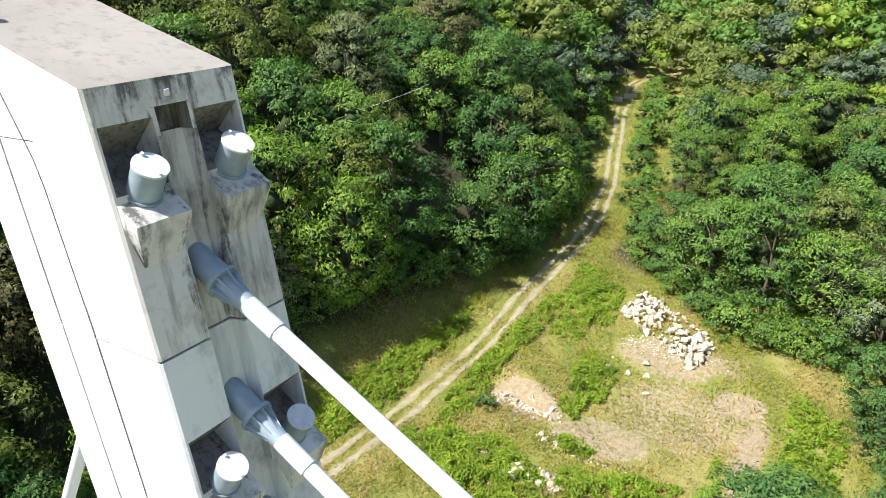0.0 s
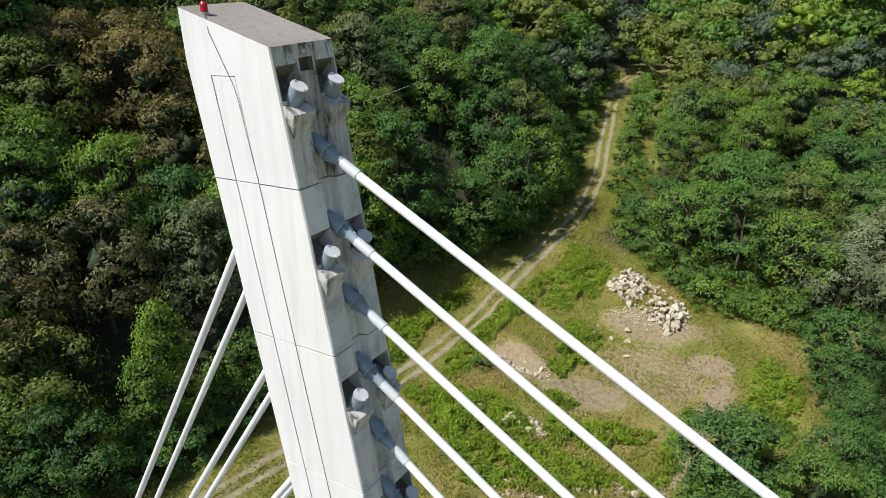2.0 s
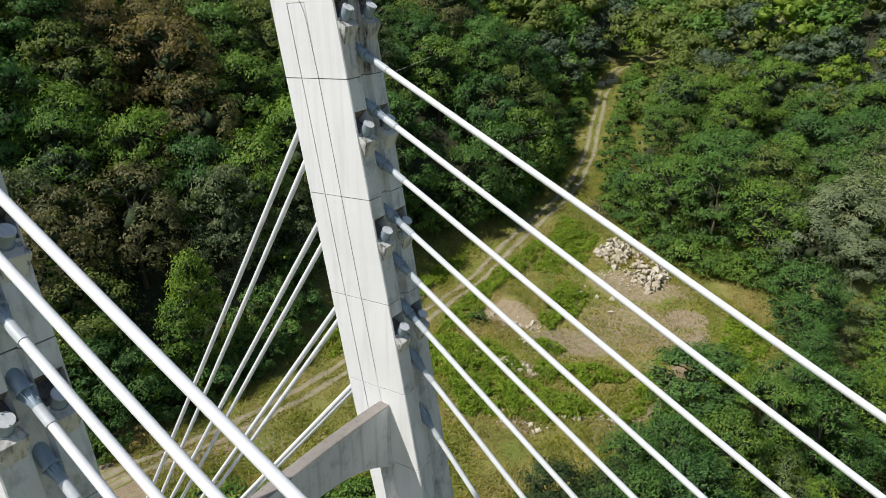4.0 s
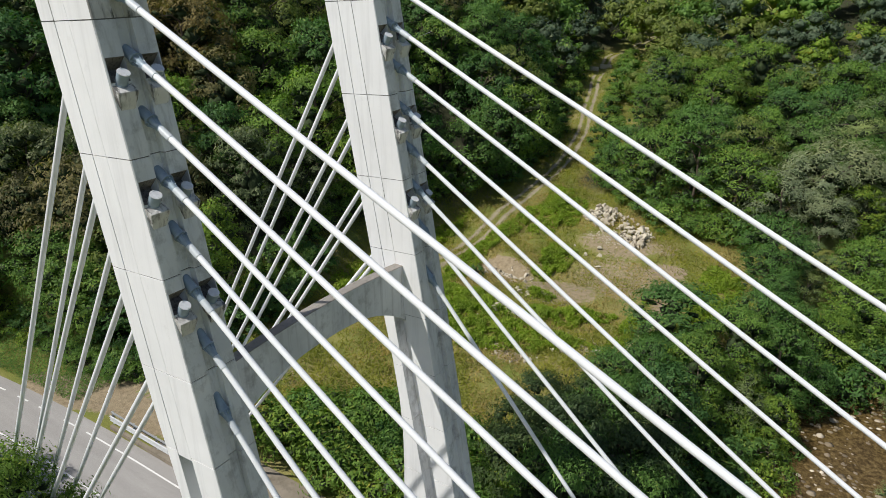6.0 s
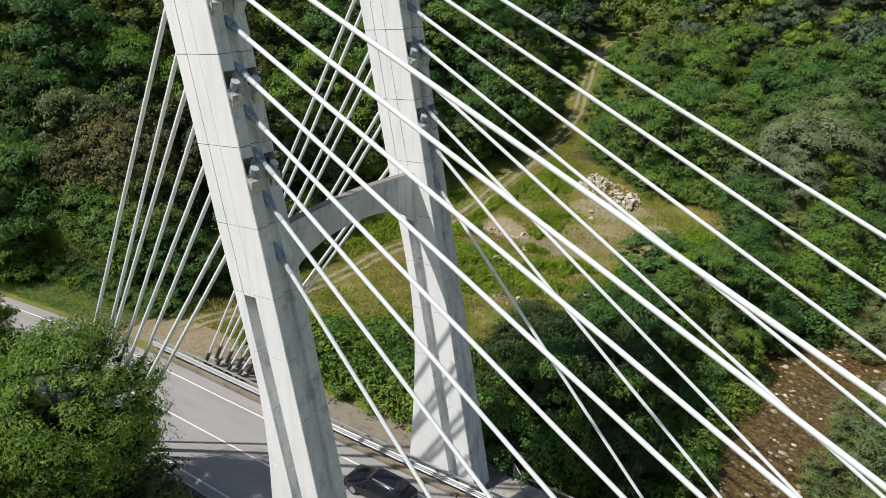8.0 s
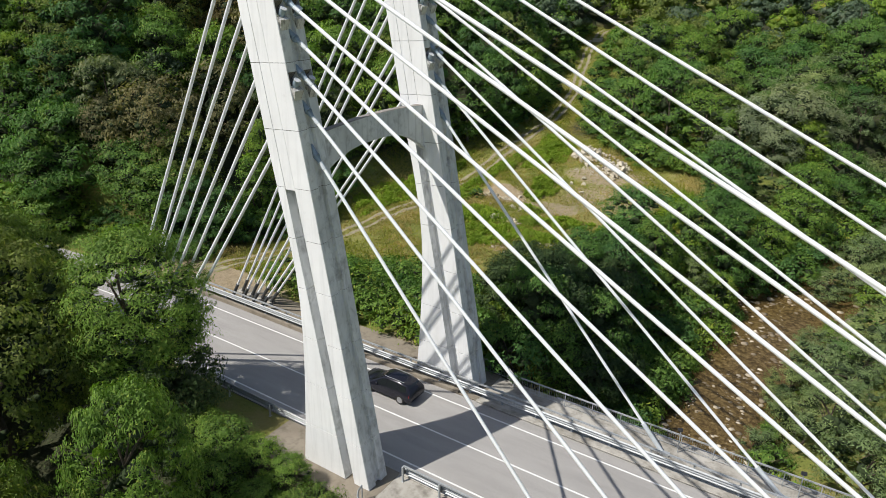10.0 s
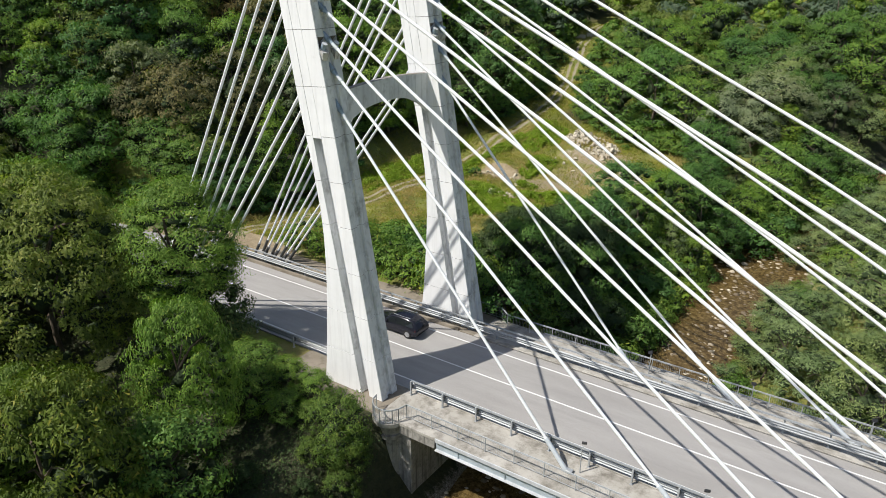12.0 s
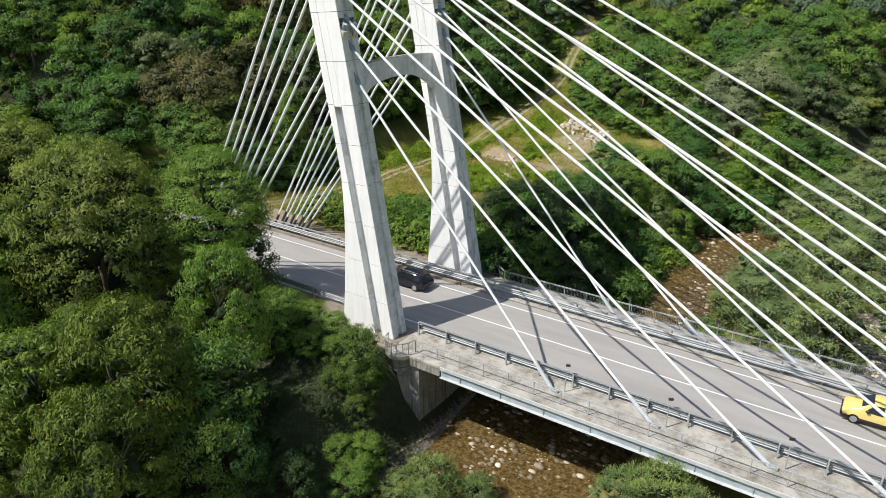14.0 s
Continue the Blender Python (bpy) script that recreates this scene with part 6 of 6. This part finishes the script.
# ---- vehicles ----
def loft_body(bm, stations, half):
    """Car body from cross-sections: (x, sill z, belt z, top z, half-width factor at top)."""
    rings = []
    for x, z0, z1, zt, wt, wb in stations:
        prof = [(-half * wb * 0.96, z0), (-half * wb, z0 + 0.18), (-half * wb, z1), (-half * wt, zt - 0.06), (-half * wt * 0.8, zt), (half * wt * 0.8, zt), (half * wt, zt - 0.06), (half * wb, z1), (half * wb, z0 + 0.18), (half * wb * 0.96, z0)]
        rings.append([bm.verts.new((x, y, z)) for y, z in prof])
    for a, c in zip(rings, rings[1:]):
        for i in range(len(a)):
            j = (i + 1) % len(a)
            bm.faces.new((a[i], c[i], c[j], a[j]))
    bm.faces.new(rings[0])
    bm.faces.new(rings[-1][::-1])


def wheel(parent, x, y, r, out):
    w = thing_part("wheel", parent)
    b = bmesh.new()
    tube(b, (0, -0.11, 0), (0, 0.11, 0), r, r, 28)
    bmesh.ops.bevel(b, geom=[e for e in b.edges if e.calc_face_angle(0) > 1], offset=0.03, segments=2, affect="EDGES")
    w2 = part("tyre", b, M_TYRE, w)
    b = bmesh.new()
    tube(b, (0, 0.09 * out, 0), (0, 0.125 * out, 0), r * 0.68, r * 0.64, 24)
    part("rim", b, M_RIM, w)
    w.location = (x, y, r)


def thing_part(name, parent):
    o = new(name)
    o.parent = parent
    return o


def panel(parent, name, pts, material, lift=0.012, label=""):
    """A thin curved pane laid a little proud of the body."""
    p = [Vector(q) for q in pts]
    nrm = (p[1] - p[0]).cross(p[2] - p[0]).normalized()
    b = bmesh.new()
    a = [b.verts.new(q + nrm * lift) for q in p]
    c = [b.verts.new(q - nrm * lift) for q in p]
    k = len(p)
    b.faces.new(a)
    b.faces.new(c[::-1])
    for i in range(k):
        b.faces.new((a[i], c[i], c[(i + 1) % k], a[(i + 1) % k]))
    return part(name, from_bm(name, b, material), None, parent, label)


def suv():
    car = thing("car", "near-black estate car driving on the bridge road", "car")
    H = 0.93
    st = [(-2.38, 0.42, 0.62, 0.7, 0.8, 0.86), (-2.25, 0.3, 0.78, 0.86, 0.84, 0.97), (-1.5, 0.28, 0.88, 0.99, 0.86, 1.0), (-1.05, 0.28, 0.93, 1.06, 0.84, 1.0), (-0.3, 0.28, 0.95, 1.56, 0.7, 1.0), (0.2, 0.28, 0.96, 1.66, 0.7, 1.0), (1.2, 0.28, 0.97, 1.64, 0.69, 1.0), (1.95, 0.3, 0.98, 1.5, 0.67, 0.98), (2.3, 0.34, 0.95, 1.05, 0.78, 0.95), (2.38, 0.45, 0.7, 0.8, 0.8, 0.9)]
    b = bmesh.new()
    loft_body(b, st, H)
    part("body", from_bm("body", b, M_CARDARK, True, 45), None, car)
    for s in (-1, 1):
        panel(car, "side_window", [(-0.85, 0.9 * s, 1.02), (0.15, 0.9 * s, 1.03), (0.2, 0.69 * s, 1.55), (-0.28, 0.7 * s, 1.48)][::s], M_GLASS)
        panel(car, "side_window", [(0.22, 0.9 * s, 1.03), (1.15, 0.89 * s, 1.04), (1.12, 0.69 * s, 1.54), (0.27, 0.69 * s, 1.55)][::s], M_GLASS)
        panel(car, "side_window", [(1.22, 0.88 * s, 1.04), (1.95, 0.84 * s, 1.06), (1.8, 0.67 * s, 1.45), (1.2, 0.69 * s, 1.53)][::s], M_GLASS)
        panel(car, "headlamp", [(-2.24, 0.62 * s, 0.66), (-2.05, 0.9 * s, 0.7), (-2.0, 0.88 * s, 0.84), (-2.2, 0.6 * s, 0.82)][::s], M_HEAD)
        panel(car, "tail_lamp", [(2.33, 0.6 * s, 0.8), (2.22, 0.92 * s, 0.8), (2.2, 0.88 * s, 0.97), (2.3, 0.6 * s, 0.97)][::-s], M_TAIL)
        b = bmesh.new()
        tube(b, (-0.1, 0.58 * s, 1.7), (1.6, 0.57 * s, 1.69), 0.02, 0.02, 8)
        part("roof_rail", b, M_GALV, car)
        b = bmesh.new()
        box(b, -0.75, -0.55, 0.93 * s - 0.09, 0.93 * s + 0.09, 1.0, 1.14, 0.03)
        part("mirror", b, M_CARDARK, car)
        for x in (-1.5, 1.42):
            wheel(car, x, 0.83 * s, 0.36, s)
    panel(car, "windscreen", [(-0.98, -0.68, 1.08), (-0.98, 0.68, 1.08), (-0.34, 0.58, 1.54), (-0.34, -0.58, 1.54)][::-1], M_GLASS)
    panel(car, "rear_window", [(2.22, -0.62, 1.1), (2.22, 0.62, 1.1), (1.98, 0.55, 1.46), (1.98, -0.55, 1.46)], M_GLASS)
    return car


def van():
    car = thing("pickup_truck", "faded yellow pickup truck driving on the bridge road", "truck")
    H = 0.9
    st = [(-2.2, 0.36, 0.7, 0.84, 0.72, 0.8), (-2.1, 0.3, 0.86, 0.98, 0.8, 0.92), (-1.85, 0.28, 0.95, 1.08, 0.84, 0.98), (-1.5, 0.28, 1.0, 1.18, 0.86, 1.0), (-1.2, 0.28, 1.02, 1.28, 0.85, 1.0), (-0.5, 0.28, 1.04, 1.74, 0.76, 1.0), (-0.1, 0.28, 1.02, 1.8, 0.74, 1.0), (0.3, 0.28, 1.02, 1.8, 0.74, 1.0), (0.42, 0.28, 1.02, 1.1, 0.95, 1.0), (2.3, 0.3, 1.0, 1.08, 0.95, 1.0), (2.36, 0.4, 0.9, 1.0, 0.93, 0.97)]
    b = bmesh.new()
    loft_body(b, st, H)
    part("body", from_bm("body", b, M_YELLOW, True, 45), None, car)
    for i, s in enumerate((-1, 1)):
        panel(car, "side_window", [(-0.95, 0.89 * s, 1.08), (0.1, 0.9 * s, 1.08), (0.1, 0.7 * s, 1.66), (-0.48, 0.7 * s, 1.62)][::s], M_GLASS)
        panel(car, "headlamp", [(-2.16, 0.58 * s, 0.72), (-1.95, 0.88 * s, 0.76), (-1.9, 0.86 * s, 0.92), (-2.1, 0.56 * s, 0.9)][::s], M_HEAD)
        b = bmesh.new()
        box(b, -2.2, 2.3, 0.895 * s - 0.02, 0.895 * s + 0.02, 0.3, 0.5, 0.01)
        part("sill", b, M_BLACK, car)
        b = bmesh.new()
        box(b, -0.85, -0.65, 0.95 * s - 0.1, 0.95 * s + 0.1, 1.08, 1.26, 0.03)
        part("mirror", b, M_BLACK, car)
        for x in (-1.45, 1.45):
            wheel(car, x, 0.82 * s, 0.34, s)
    panel(car, "windscreen", [(-1.16, -0.68, 1.31), (-1.16, 0.68, 1.31), (-0.55, 0.6, 1.73), (-0.55, -0.6, 1.73)][::-1], M_GLASS)
    b = bmesh.new()
    box(b, -2.28, -2.05, -0.78, 0.78, 0.28, 0.62, 0.06)
    part("bumper", b, M_BLACK, car)
    for x in (0.5, 0.8, 1.1, 1.4):
        b = bmesh.new()
        box(b, x - 0.03, x + 0.03, -0.75, 0.75, 1.08, 1.62, 0.01)
        part("load_frame", b, M_YELLOW, car)
    return car


suv().matrix_basis = Matrix.Translation((-5.2, 8.95, Z_ROAD + 0.004))
van().matrix_basis = Matrix.Translation((33.0, 9.3, Z_ROAD + 0.004))
